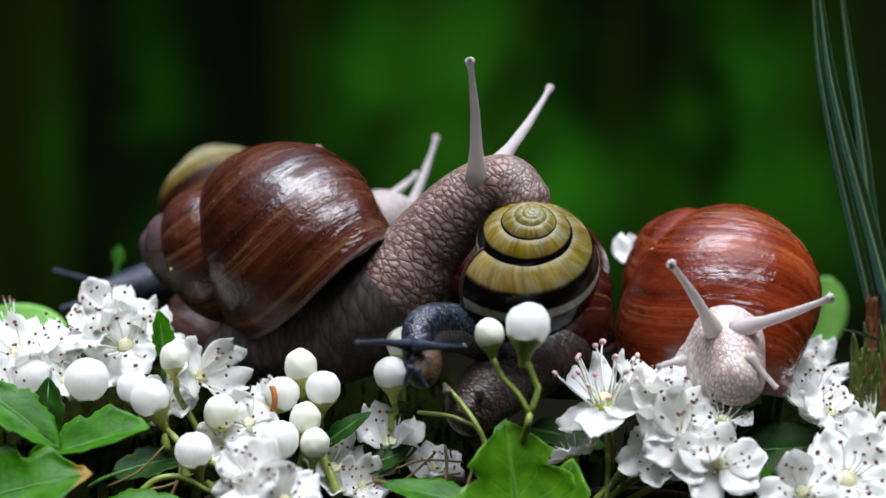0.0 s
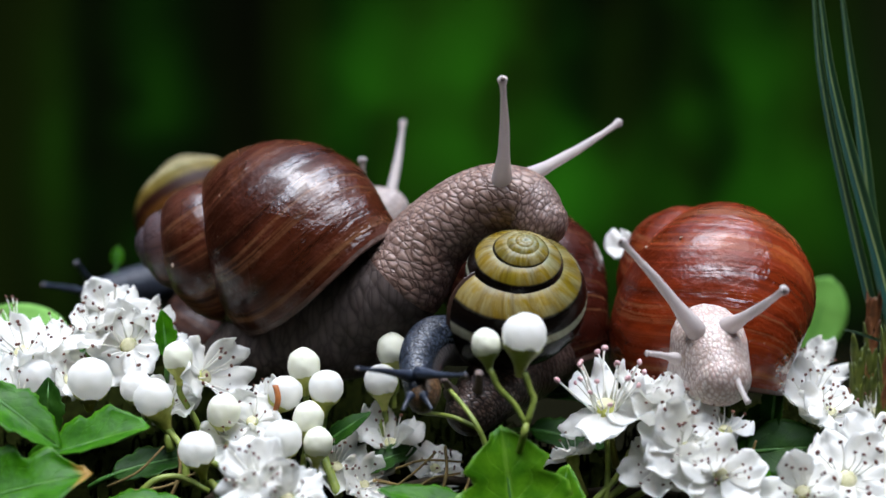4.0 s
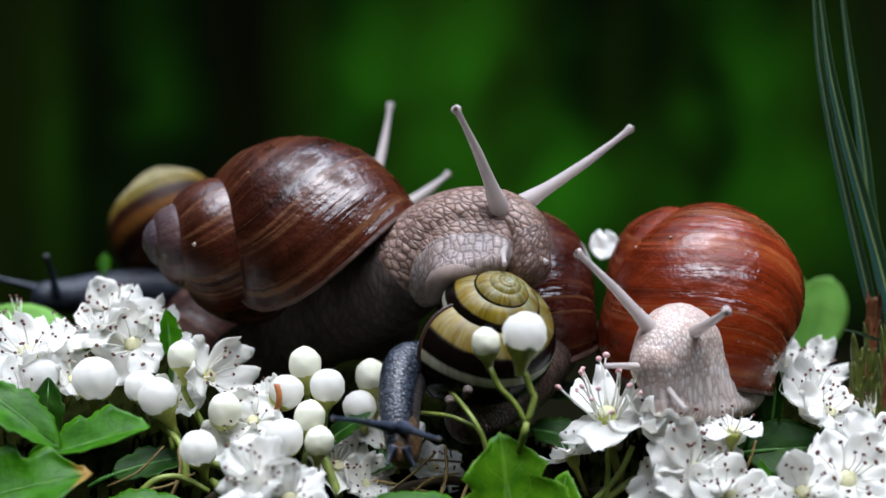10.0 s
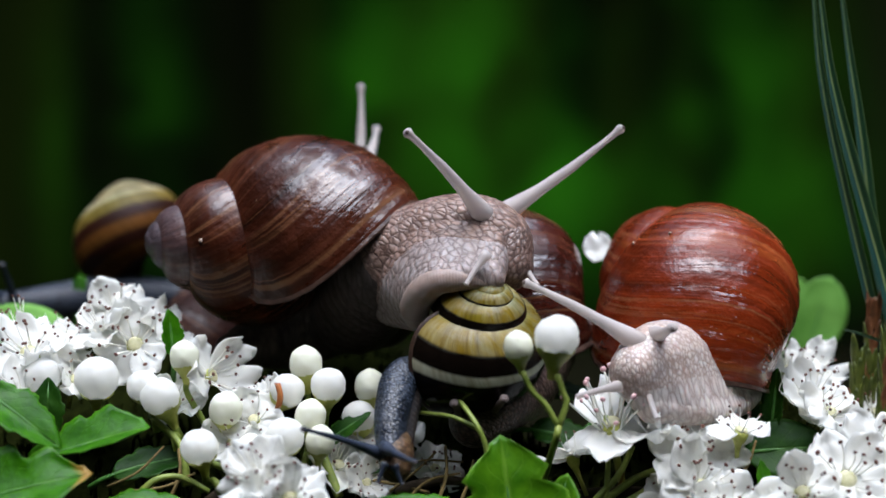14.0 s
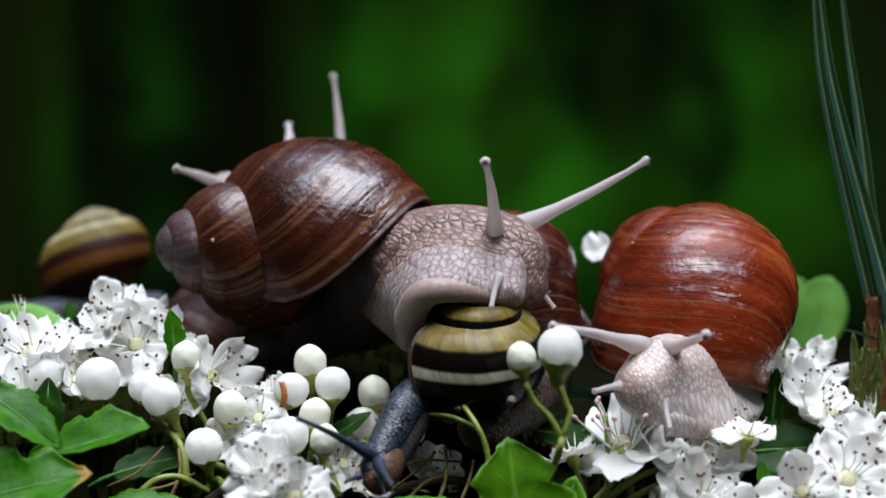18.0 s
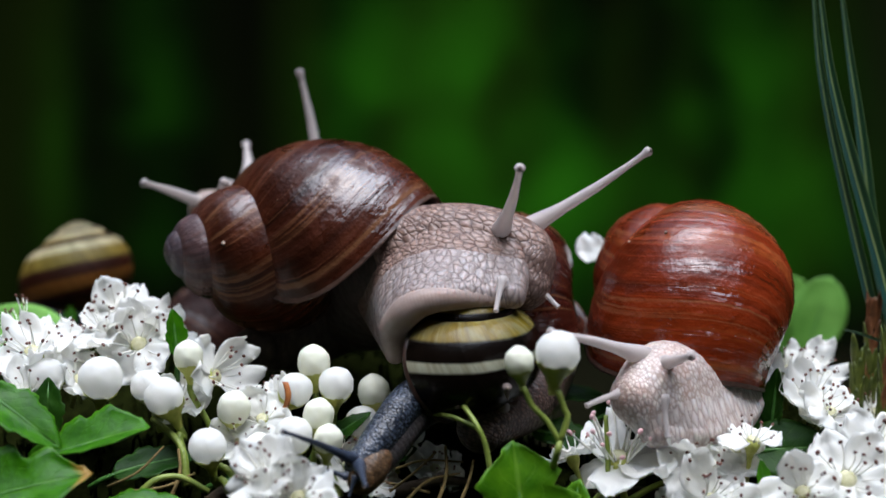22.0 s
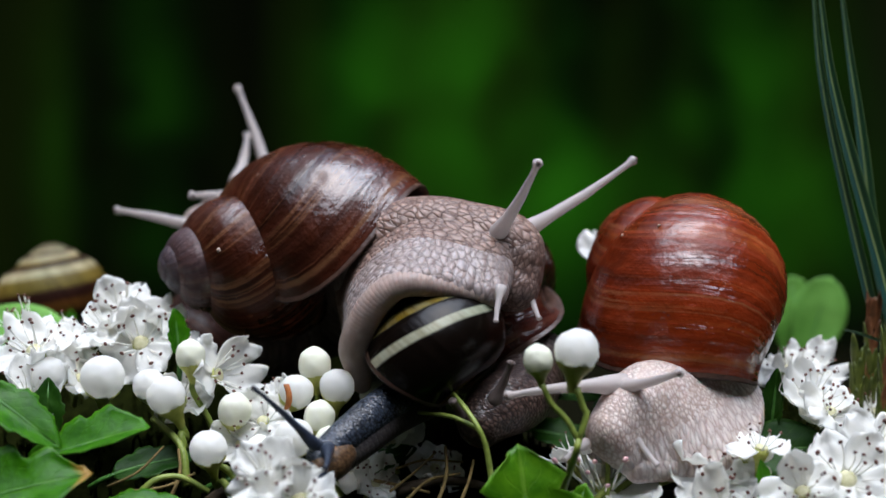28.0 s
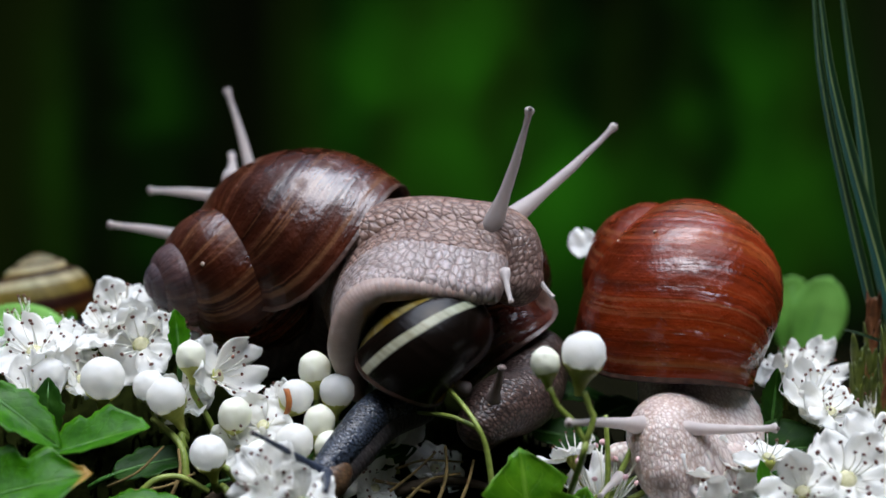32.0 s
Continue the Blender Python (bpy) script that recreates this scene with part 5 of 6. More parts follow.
    m3 = [(9.25, -2, 82.51), (11.44, -2, 80.76), (10.39, -6, 76.37), (8.31, -9, 73.22), (7.17, -13, 70.91), (9.26, -13, 68.24), (11.18, -13, 67.74), (10.09, -13, 67.58), (9.09, -13, 67.74), (7.84, -13, 67.74), (7.01, -13, 67.74), (7.01, -13, 68.08)]
    key_chain(climber, "rim", [m0, m1, m2, m3])
    for k, f in enumerate(FLANKS):
        key_chain(climber, "flank%d" % k, [mean_tracks(n, m, f) for n, m in ((mean_tracks(n0, n1, 0.7), m0), (mean_tracks(n1, n2, 0.35), m1), (mean_tracks(n2, n3, 0.35), m2), (mean_tracks(n3, n4, 0.6), m3))])
    f0 = [(-35.41, 8, 58.5), (-35.41, 8, 58.5), (-35.41, 10, 58.5), (-34.95, 14, 58.49), (-34.49, 14, 58.49), (-33.57, 14, 57.57), (-32.65, 14, 57.57), (-32.65, 14, 57.57), (-32.65, 14, 57.57), (-32.65, 14, 56.65), (-32.65, 14, 56.65), (-32.65, 14, 56.65)]
    f1 = [(-29.4, 9, 59.5), (-29.4, 9, 59.5), (-28.82, 10, 59.5), (-27.22, 15, 59.35), (-25.24, 22, 61.52), (-24.79, 22, 61.52), (-24.33, 22, 61.52), (-23.88, 22, 61.52), (-24.33, 22, 61.52), (-24.79, 22, 61.07), (-25.24, 22, 60.62), (-25.69, 22, 60.62)]
    f2 = [(-18.81, 6, 61.6), (-18.81, 6, 61.8), (-17.82, 8, 62.6), (-17.16, 15, 64.19), (-16.45, 22, 65.7), (-15.5, 22, 66.63), (-14.61, 22, 66.63), (-14.61, 22, 66.63), (-15.5, 22, 66.63), (-16.39, 22, 67.07), (-17.72, 22, 66.63), (-18.17, 22, 66.18)]
    f3 = [(-13.38, 7, 62.4), (-13.38, 7, 62.4), (-11.9, 8, 63), (-10.85, 15, 63.7), (-10.41, 22, 65.66), (-10.15, 22, 66.63), (-9.26, 22, 66.63), (-9.71, 22, 65.74), (-10.6, 22, 66.18), (-11.93, 22, 66.63), (-13.27, 22, 66.63), (-13.71, 22, 66.63)]
    key_chain(climber, "foot", [f0, f1, f2, f3])
    key_feeler(climber, "left", [(5.03, -8, 87.44), (8.18, -8, 87.44), (9.71, -8, 83.6), (8.6, -8, 82.75), (4.77, -8, 82.33), (5.2, -8, 79.34), (9.29, -8, 78.07), (8.86, -8, 78.49), (8.43, -8, 78.49), (8.6, -8, 77.81), (8.18, -8, 78.66), (8.18, -8, 80.37)],
               [(3.92, -8, 103.79), (7.92, -8, 101.75), (9.71, -8, 97.91), (3.58, -8, 97.06), (-3.24, -8, 94.51), (-0.6, -8, 90.25), (11.24, -8, 86.59), (10.31, -8, 87.86), (12.69, -8, 87.18), (14.4, -8, 88.29), (13.46, -8, 93.83), (13.12, -8, 96.38)], -1,
               [(8, (5.62, -8, 98.77)), (11, (-0.17, -8, 96.21)), (14, (-5.62, -8, 92.8)), (18, (6.3, -8, 88.46)), (20.5, (13.63, -8, 86.33)), (31, (13.4, -8, 96.2))])
    key_feeler(climber, "right", [(8.85, -1, 88.67), (12.36, -1, 87.36), (14.11, -1, 84.03), (14.11, -1, 82.8), (11.48, -1, 82.27), (12.36, -1, 80.52), (14.99, -1, 79.21), (14.72, -1, 79.29), (14.11, -1, 79.21), (13.5, -1, 78.33), (12.62, -1, 80), (12.62, -1, 81.4)],
               [(16.74, -1, 100.33), (25.24, -1, 97), (30.33, -1, 91.48), (30.33, -1, 93.32), (27.7, -1, 94.37), (29.19, -1, 92.18), (33.57, -1, 87.8), (31.82, -1, 91.04), (31.82, -1, 89.99), (29.89, -1, 89.11), (25.51, -1, 93.14), (26.82, -1, 94.37)], 1,
               [(31, (25.5, -1, 94.7))])
    key_feeler(climber, "mouth_left", [(11.5, 0, 83.0), (14.0, -2, 79.5), (13.6, -6, 76.5), (10.4, -8, 75.0), (6.29, -15, 74.26), (5.87, -15, 70.95), (9.18, -15, 70.12), (8.35, -15, 69.71), (8.77, -15, 70.12), (8.35, -15, 68.47), (8.77, -15, 69.71), (9.18, -15, 70.95)],
               [(12.6, 0, 82.0), (14.6, -2, 77.5), (14.0, -5, 75.2), (10.8, -8, 73.6), (3.62, -16, 70.55), (4.61, -16, 67.26), (8.32, -16, 66.19), (7.5, -16, 65.86), (8.24, -16, 66.19), (7.74, -16, 64.37), (8.98, -16, 65.86), (9.97, -16, 67.26)], -1)
    key_feeler(climber, "mouth_right", [(11.5, 0, 82.8), (14.0, -1, 80.0), (13.6, -5, 77.5), (13.5, -6, 76.2), (12.06, -7, 73.37), (13.34, -7, 71.24), (14.63, -7, 69.53), (14.2, -7, 69.53), (13.77, -7, 69.53), (13.34, -7, 67.81), (13.34, -7, 70.81), (13.77, -7, 71.24)],
               [(12.8, 0, 82.0), (14.8, -1, 79.0), (14.4, -5, 75.5), (16.5, -6, 73.6), (13.77, -7, 70.38), (16.34, -7, 67.39), (17.45, -7, 65.42), (17.45, -7, 66.28), (16.34, -7, 65.68), (14.63, -7, 64.39), (15.48, -7, 67.81), (16.77, -7, 67.64)], -1)

    # the yellow banded snail
    key_shell(grove,
              [(13.12, -8, 72.36), (12.01, -8, 69.38), (9.2, -8, 65.12), (7.16, -8, 62.56), (5.2, -8, 61.12), (5.2, -8, 59.41), (5.2, -8, 59.07), (3.92, -8, 59.07), (1.79, -8, 59.92), (-0.34, -8, 60.26), (-1.19, -8, 60.43), (-2.04, -8, 60.18)],
              [(0.0, -0.68, 0.74), (0.06, -0.65, 0.76), (0.18, -0.64, 0.75), (0.3, -0.6, 0.75), (0.22, -0.5, 0.83), (0.1, -0.36, 0.93), (0.06, -0.26, 0.96), (0, -0.08, 1), (-0.15, 0.2, 0.95), (-0.35, 0.25, 0.88), (-0.4, 0.25, 0.86), (-0.45, 0.25, 0.85)],
              [(-0.7, -0.6, -0.2)] * 12)
    b0 = [(5.62, -8, 62.31), (3.92, -8, 62.31), (0.51, -8, 59.75), (-1.19, -8, 58.05), (-2.04, -8, 56.34), (-1.19, -8, 54.64), (-1.19, -8, 53.79), (-1.19, -8, 53.79), (-2.04, -8, 53.79), (-3.75, -8, 53.79), (-4.17, -8, 53.79), (-4.6, -8, 52.94)]
    b1 = [(0.5, -13, 64.24), (-0.75, -13, 62.99), (-3.67, -13, 60.07), (-5.17, -13, 58.4), (-6.17, -13, 56.73), (-5.34, -13, 53.39), (-4.5, -13, 52.56), (-5.34, -13, 52.56), (-7.01, -13, 52.56), (-8.68, -13, 51.72), (-9.51, -13, 51.72), (-9.93, -13, 50.89)]
    b2 = [(-3.18, -18, 63.65), (-3.18, -18, 61.2), (-5.23, -18, 55.48), (-6.45, -18, 53.85), (-7.27, -18, 52.22), (-7.68, -18, 48.95), (-7.27, -18, 48.54), (-9.31, -18, 48.54), (-11.76, -18, 49.36), (-13.39, -18, 48.54), (-13.8, -18, 47.72), (-14.21, -18, 46.5)]
    b3 = [(-3.69, -22, 59.03), (-3.13, -22, 57.42), (-4.98, -22, 51), (-5.78, -22, 48.19), (-7.54, -22, 46.19), (-8.35, -22, 44.58), (-10.75, -22, 43.78), (-12.76, -22, 44.18), (-15.17, -22, 44.98), (-17.58, -22, 45.39), (-17.98, -22, 44.18), (-17.82, -22, 42.18)]
    key_chain(grove, "neck", [b0, b1, b2, b3])
    low = Vector((0.8, -0.4, -1.5))
    under = Vector((1.1, 1.0, -2.0))
    key_chain(grove, "sole", [[Vector(p) + under for p in b] for b in (b0, b1, b2, b3)])
    key_chain(grove, "belly", [[p + low for p in mean_tracks(b2, b3, f)] for f in (0.45, 0.75, 1.05)])
    key_feeler(grove, "left", [(-5.49, -24, 61.56), (-4.3, -24, 59.17), (-7.48, -24, 53.2), (-7.08, -24, 50.82), (-10.26, -24, 47.24), (-10.26, -24, 46.44), (-12.25, -24, 46.84), (-14.24, -24, 45.65), (-16.39, -24, 48.03), (-19.01, -24, 48.43), (-18.46, -24, 46.6), (-18.22, -24, 44.21)],
               [(-12.25, -24, 61.79), (-10.5, -24, 60.76), (-16.23, -24, 51.61), (-14.64, -24, 51.45), (-19.41, -24, 49.86), (-21, -24, 49.23), (-20.6, -24, 52.01), (-23.55, -24, 48.83), (-26.41, -24, 54.16), (-26.97, -24, 55.59), (-25.62, -24, 54), (-27.13, -24, 49.23)], -1)
    key_feeler(grove, "right", [(-2.53, -25, 61.46), (-1.5, -25, 59.24), (-3.88, -25, 53.54), (-3.88, -25, 50.53), (-7.44, -25, 47.36), (-7.44, -25, 45.38), (-9.82, -25, 44.19), (-12.2, -25, 44.19), (-14.18, -25, 45.38), (-16.16, -25, 46.57), (-16.55, -25, 45.38), (-16.32, -25, 43)],
               [(3.25, -25, 61.46), (4.83, -25, 59.24), (-1.5, -25, 52.74), (0.48, -25, 49.58), (-3.64, -25, 45.38), (-4.44, -25, 44.98), (-9.42, -25, 41.02), (-11.4, -25, 41.82), (-13.78, -25, 42.61), (-16.55, -25, 44.19), (-16.95, -25, 43.4), (-16.55, -25, 41.02)], -1)
    key_feeler(grove, "mouth_left", [(-4.67, -25, 58.05), (-3.88, -25, 56.07), (-6.65, -25, 50.13), (-6.65, -25, 47.36), (-8.24, -25, 44.98), (-9.82, -25, 43.4), (-12.99, -25, 43), (-14.57, -25, 43.4), (-16.16, -25, 43.8), (-18.93, -25, 44.59), (-18.69, -25, 43.4), (-18.53, -25, 41.02)],
               [(-5.7, -25, 55.28), (-4.67, -25, 54.49), (-7.84, -25, 47.36), (-7.44, -25, 45.38), (-9.03, -25, 42.61), (-11.4, -25, 41.82), (-14.57, -25, 42.61), (-16.95, -25, 44.19), (-18.53, -25, 43.4), (-21.7, -25, 45.38), (-20.91, -25, 42.61), (-20.12, -25, 39.44)], -1)
    key_feeler(grove, "mouth_right", [(-3.48, -25, 57.66), (-2.3, -25, 56.07), (-3.48, -25, 50.13), (-4.28, -25, 47.36), (-6.65, -25, 44.59), (-6.65, -25, 43.4), (-10.61, -25, 42.61), (-12.99, -25, 42.61), (-14.57, -25, 42.61), (-16.95, -25, 43.4), (-16.95, -25, 41.82), (-16.95, -25, 40.23)],
               [(-1.9, -25, 55.28), (-1.5, -25, 54.49), (-1.74, -25, 48.15), (-3.09, -25, 45.38), (-5.86, -25, 42.21), (-5.07, -25, 41.82), (-10.61, -25, 40.23), (-13.78, -25, 40.23), (-15.36, -25, 40.23), (-18.14, -25, 41.66), (-17.74, -25, 39.44), (-16.95, -25, 38.65)], -1)

    # the russet snail with the pale body
    key_shell(pale,
              [(46.1, 6, 63.9), (45.5, 6, 64.2), (44.5, 6, 64.2), (43.7, 6, 64.1), (42.6, 6, 64.1), (42.25, 6, 64.1), (42.25, 6, 64.1), (41.1, 6, 64.8), (40.4, 6, 65.4), (40.4, 6, 65.6), (41.9, 6, 65.4), (39.8, 6, 64.7)],
              [(-0.59, 0.38, 0.71)] * 7 + [(-0.61, 0.34, 0.72)] * 5,
              [(-0.74, -0.48, -0.45)] * 4 + [(-0.72, -0.55, -0.40)] * 8)
    c0 = [(46.09, 14, 61.15), (45.63, 14, 61.15), (44.25, 13, 61.21), (42.81, 11, 61.31), (40.32, 4, 59.89), (39.56, 2, 59.12), (39.56, 2, 59.12), (39.12, 2, 59.12), (38.23, 2, 59.12), (38.23, 2, 59.12), (39.12, 2, 57.35), (37.79, 2, 55.57)]
    c1 = [(43.9, 4, 59.89), (42.74, 4, 59.89), (41.34, 2, 59.12), (39.97, -1, 58.26), (37.77, -5, 57.84), (38.03, -5, 56.54), (38.29, -5, 55.42), (37.6, -5, 54.39), (37.17, -5, 53.53), (36.74, -5, 51.63), (36.91, -5, 50.08), (36.57, -5, 47.92)]
    c2 = [(42.5, -9, 61.51), (40.8, -9, 61.51), (37.85, -10, 61.15), (35.69, -12, 61.26), (32.17, -12, 59), (32.51, -12, 57.07), (33.34, -12, 55.98), (31.92, -12, 55.15), (31.33, -12, 54.14), (30.24, -12, 52.3), (29.99, -12, 50.62), (33.01, -12, 47.02)]
    c3 = [(42.67, -16, 56.14), (41.43, -16, 56.14), (38.38, -16, 55.97), (33.03, -16, 58.2), (28.5, -16, 57.37), (28.33, -16, 55.73), (29.32, -16, 54.08), (27.84, -16, 52.84), (26.03, -16, 50.78), (24.79, -16, 48.07), (24.79, -16, 45.43), (32.62, -16, 42.14)]
    key_chain(pale, "neck", [c0, c1, c2, c3])
    s0 = [(41.99, 6, 57.97), (41.99, 6, 57.97), (44.25, -4, 54.3), (48.1, -2, 52.56), (47.66, -2, 52.83), (47.84, -2, 51.69), (48.1, -2, 51.08), (47.84, -2, 51.69), (47.49, -2, 52.56), (47.84, -2, 51.95), (48.1, -2, 51.08), (47.66, -2, 49.33)]
    s1 = [(35.16, -4, 57.77), (35.16, -4, 57.77), (42.5, -9, 53.03), (44.81, -8, 51.92), (43.95, -8, 51.92), (44.64, -8, 50.55), (44.98, -8, 49.7), (44.64, -8, 49.36), (44.98, -8, 48.85), (45.83, -8, 47.66), (46.94, -8, 46.55), (46.08, -8, 44.84)]
    s2 = [(35.86, -8, 56.77), (35.44, -8, 56.77), (38.04, -13, 52.73), (38.3, -14, 51.82), (37.47, -14, 51.66), (38.3, -14, 49.75), (39.13, -14, 49.16), (38.3, -14, 47.67), (38.88, -14, 46.01), (40.21, -14, 43.93), (41.37, -14, 42.02), (41.62, -14, 40.19)]
    s3 = [(39.96, -14, 55.15), (38.71, -14, 55.15), (36.73, -15, 53.58), (32.89, -17, 52.77), (30.43, -17, 52.53), (31.25, -17, 50.89), (32.48, -17, 50.07), (30.02, -17, 48.02), (29.2, -17, 45.97), (28.38, -17, 43.51), (30.84, -17, 40.47), (33.3, -17, 37.76)]
    key_chain(pale, "skirt", [s0, s1, s2, s3])
    for k, f in enumerate(FLANKS):
        key_chain(pale, "side%d" % k, [mean_tracks(c, s, f) for c, s in ((c0, s0), (c1, s1), (c2, s2), (c3, s3))])
    key_chain(pale, "lobes", [[(42.59, -10.5, 58.83), (41.11, -10.5, 58.83), (38.12, -11.0, 58.56), (34.36, -12.0, 59.73), (30.34, -12.0, 58.19), (30.42, -12.0, 56.4), (31.33, -12.0, 55.03), (29.88, -12.0, 54.0), (26.04, -11.5, 50.23), (23.39, -11, 45.47), (23.39, -11, 43.79), (26.17, -11, 43.79)],
                              [(41.5, -4.35, 58.94), (40.41, -4.35, 58.94), (39.96, -6.2, 57.62), (38.13, -7.4, 57.72), (35.29, -8.6, 56.83), (35.55, -8.6, 55.27), (36.15, -8.6, 54.08), (35.15, -8.6, 53.19), (34.26, -10.3, 49.55), (33.32, -12.0, 44.5), (33.74, -12.0, 43.11), (35.72, -12.0, 43.79)],
                              [(40.4, 3.8, 59.04), (39.71, 3.8, 59.04), (41.8, 0.6, 56.68), (41.91, -0.8, 55.72), (40.24, -3.2, 55.47), (40.67, -3.2, 54.14), (40.97, -3.2, 53.13), (40.42, -3.2, 52.38), (42.48, -7.1, 48.86), (43.25, -11, 43.53), (44.09, -11, 42.44), (45.27, -11, 43.79)]])
    key_feeler(pale, "left", [(39.04, -16, 63.96), (36.32, -16, 65.2), (33.85, -16, 64.37), (31.63, -16, 63.72), (26.03, -16, 63.14), (26.44, -16, 61.9), (27.68, -16, 60.92), (27.02, -16, 59.43), (24.38, -16, 57.62), (23.15, -16, 55.15), (25.62, -16, 51.85), (28.09, -16, 49.38)],
               [(33.03, -16, 73.02), (27.43, -16, 76.07), (23.56, -16, 75.74), (21.33, -16, 75), (12.44, -16, 71.79), (13.1, -16, 65.61), (16.56, -16, 63.14), (14.08, -16, 62.56), (9.55, -16, 59.27), (8.98, -16, 53.5), (13.67, -16, 49.96), (18.04, -16, 49.55)], -1)
    key_feeler(pale, "right", [(44.56, -16, 63.72), (43.33, -16, 64.37), (39.87, -16, 62.89), (37.56, -16, 62.56), (31.38, -16, 62.73), (32.21, -16, 61.08), (33.85, -16, 60.42), (30.97, -16, 57.79), (26.85, -16, 56.96), (26.85, -16, 54.9), (32.21, -16, 51.36), (35.09, -16, 48.89)],
               [(56.92, -16, 68.08), (51.97, -16, 68.74), (46.62, -16, 69.15), (43.74, -16, 66.85), (33.85, -16, 64.37), (34.27, -16, 61.49), (40.44, -16, 62.56), (34.27, -16, 58.61), (30.15, -16, 58.61), (34.68, -16, 57.13), (41.68, -16, 51.61), (49.26, -16, 48.97)], -1)
    key_feeler(pale, "mouth_left", [(33.97, -18, 58.75), (33.56, -18, 59.16), (31.11, -18, 59.57), (29.07, -18, 58.75), (24.99, -18, 55.48), (24.17, -18, 54.67), (25.81, -18, 55.48), (24.58, -18, 53.03), (21.31, -18, 50.17), (20.09, -18, 46.5), (22.54, -18, 42.42), (24.99, -18, 41.6)],
               [(31.11, -18, 57.93), (30.71, -18, 60.22), (26.46, -18, 58.34), (24.58, -18, 58.99), (19.27, -18, 54.26), (20.25, -18, 53.03), (22.54, -18, 55.07), (20.09, -18, 50.99), (17.23, -18, 48.13), (17.48, -18, 44.46), (20.09, -18, 41.6), (22.7, -18, 39.15)], -1)
    key_feeler(pale, "mouth_right", [(44.8, -19, 58.82), (44.4, -19, 56.38), (35.05, -19, 57.19), (33.01, -19, 55.57), (29.76, -19, 54.75), (29.76, -19, 53.13), (33.01, -19, 53.13), (30.98, -19, 52.31), (27.32, -19, 48.25), (28.13, -19, 47.44), (31.39, -19, 42.56), (36.27, -19, 40.12)],
               [(48.3, -19, 54.75), (46.84, -19, 52.96), (35.86, -19, 53.13), (36.1, -19, 52.31), (30.98, -19, 51.09), (31.39, -19, 49.06), (33.42, -19, 49.06), (32.2, -19, 46.62), (30.57, -19, 44.59), (30.98, -19, 43.78), (33.01, -19, 39.71), (37.89, -19, 37.68)], -1)

    # the half-hidden dark russet snail
    key_shell(hidden,
              [(17.03, 17.02, 67.71), (16.52, 16.93, 67.6), (15.8, 16.8, 67.45), (14.97, 16.65, 67.27), (14.04, 16.49, 67.08), (13.64, 16.42, 66.99), (13.43, 16.38, 66.95), (12.91, 16.29, 66.84), (11.68, 16.07, 66.57), (10.96, 15.94, 66.42), (10.44, 15.85, 66.31), (10.14, 15.8, 66.25)],
              [(-0.91, 0.11, 0.4), (-0.91, 0.11, 0.4), (-0.91, 0.11, 0.4), (-0.9, 0.15, 0.38), (-0.85, 0.26, 0.32), (-0.83, 0.33, 0.29), (-0.82, 0.36, 0.27), (-0.79, 0.45, 0.22), (-0.72, 0.64, 0.12), (-0.7, 0.7, 0.09), (-0.69, 0.72, 0.08), (-0.69, 0.72, 0.08)],
              [(-0.38, -0.64, -0.67), (-0.38, -0.64, -0.67), (-0.38, -0.64, -0.67), (-0.39, -0.62, -0.68), (-0.4, -0.57, -0.7), (-0.41, -0.54, -0.72), (-0.42, -0.52, -0.72), (-0.43, -0.48, -0.74), (-0.46, -0.4, -0.78), (-0.47, -0.37, -0.8), (-0.47, -0.36, -0.8), (-0.47, -0.36, -0.8)])
    h0 = [(19.62, 8, 59.65), (17.35, 8, 58.74), (16.89, 8, 58.74), (16.44, 8, 58.74), (15.98, 8, 58.74), (15.98, 8, 57.84), (15.98, 8, 56.93), (15.98, 8, 56.93), (15.08, 8, 56.93), (15.08, 8, 56.93), (15.08, 8, 56.93), (15.08, 8, 56.93)]
    h1 = [(11.87, -2, 55.88), (11.87, -2, 55.88), (11.87, -2, 55.88), (11.87, -2, 55.01), (11.87, -2, 54.14), (12.75, -2, 53.26), (12.75, -2, 52.39), (12.75, -2, 52.39), (11.87, -2, 52.39), (11.87, -2, 52.39), (12.75, -2, 52.39), (12.75, -2, 52.39)]
    h2 = [(7.33, -8, 53.79), (7.33, -8, 53.79), (7.33, -8, 53.79), (7.33, -8, 52.94), (8.18, -8, 52.09), (9.03, -8, 52.09), (8.18, -8, 50.38), (8.18, -8, 50.38), (8.18, -8, 50.38), (8.18, -8, 51.23), (8.18, -8, 51.23), (8.18, -8, 50.81)]
    h3 = [(3.87, -11, 50.69), (3.87, -11, 50.69), (3.87, -11, 50.69), (3.87, -11, 49.85), (3.87, -11, 49), (5.55, -11, 49), (5.55, -11, 48.16), (5.55, -11, 48.16), (6.39, -11, 48.16), (5.55, -11, 49), (5.13, -11, 49), (5.55, -11, 48.58)]
    key_chain(hidden, "neck", [h0, h1, h2, h3])
    key_feeler(hidden, "left", [(5.51, -13, 53.39), (5.51, -13, 54.23), (3.84, -13, 54.23), (2.59, -13, 53.39), (6.34, -13, 51.72), (8.84, -13, 50.89), (8.84, -13, 51.72), (8.84, -13, 52.14), (8.43, -13, 53.39), (8.01, -13, 53.39), (8.01, -13, 53.81), (7.59, -13, 53.39)],
               [(5.09, -13, 54.23), (5.09, -13, 56.73), (5.26, -13, 55.9), (3.34, -13, 54.64), (8.01, -13, 53.39), (10.09, -13, 52.14), (10.09, -13, 53.39), (9.26, -13, 55.06), (8.84, -13, 56.73), (10.09, -13, 58.4), (10.68, -13, 60.48), (8.68, -13, 57.56)], -1)
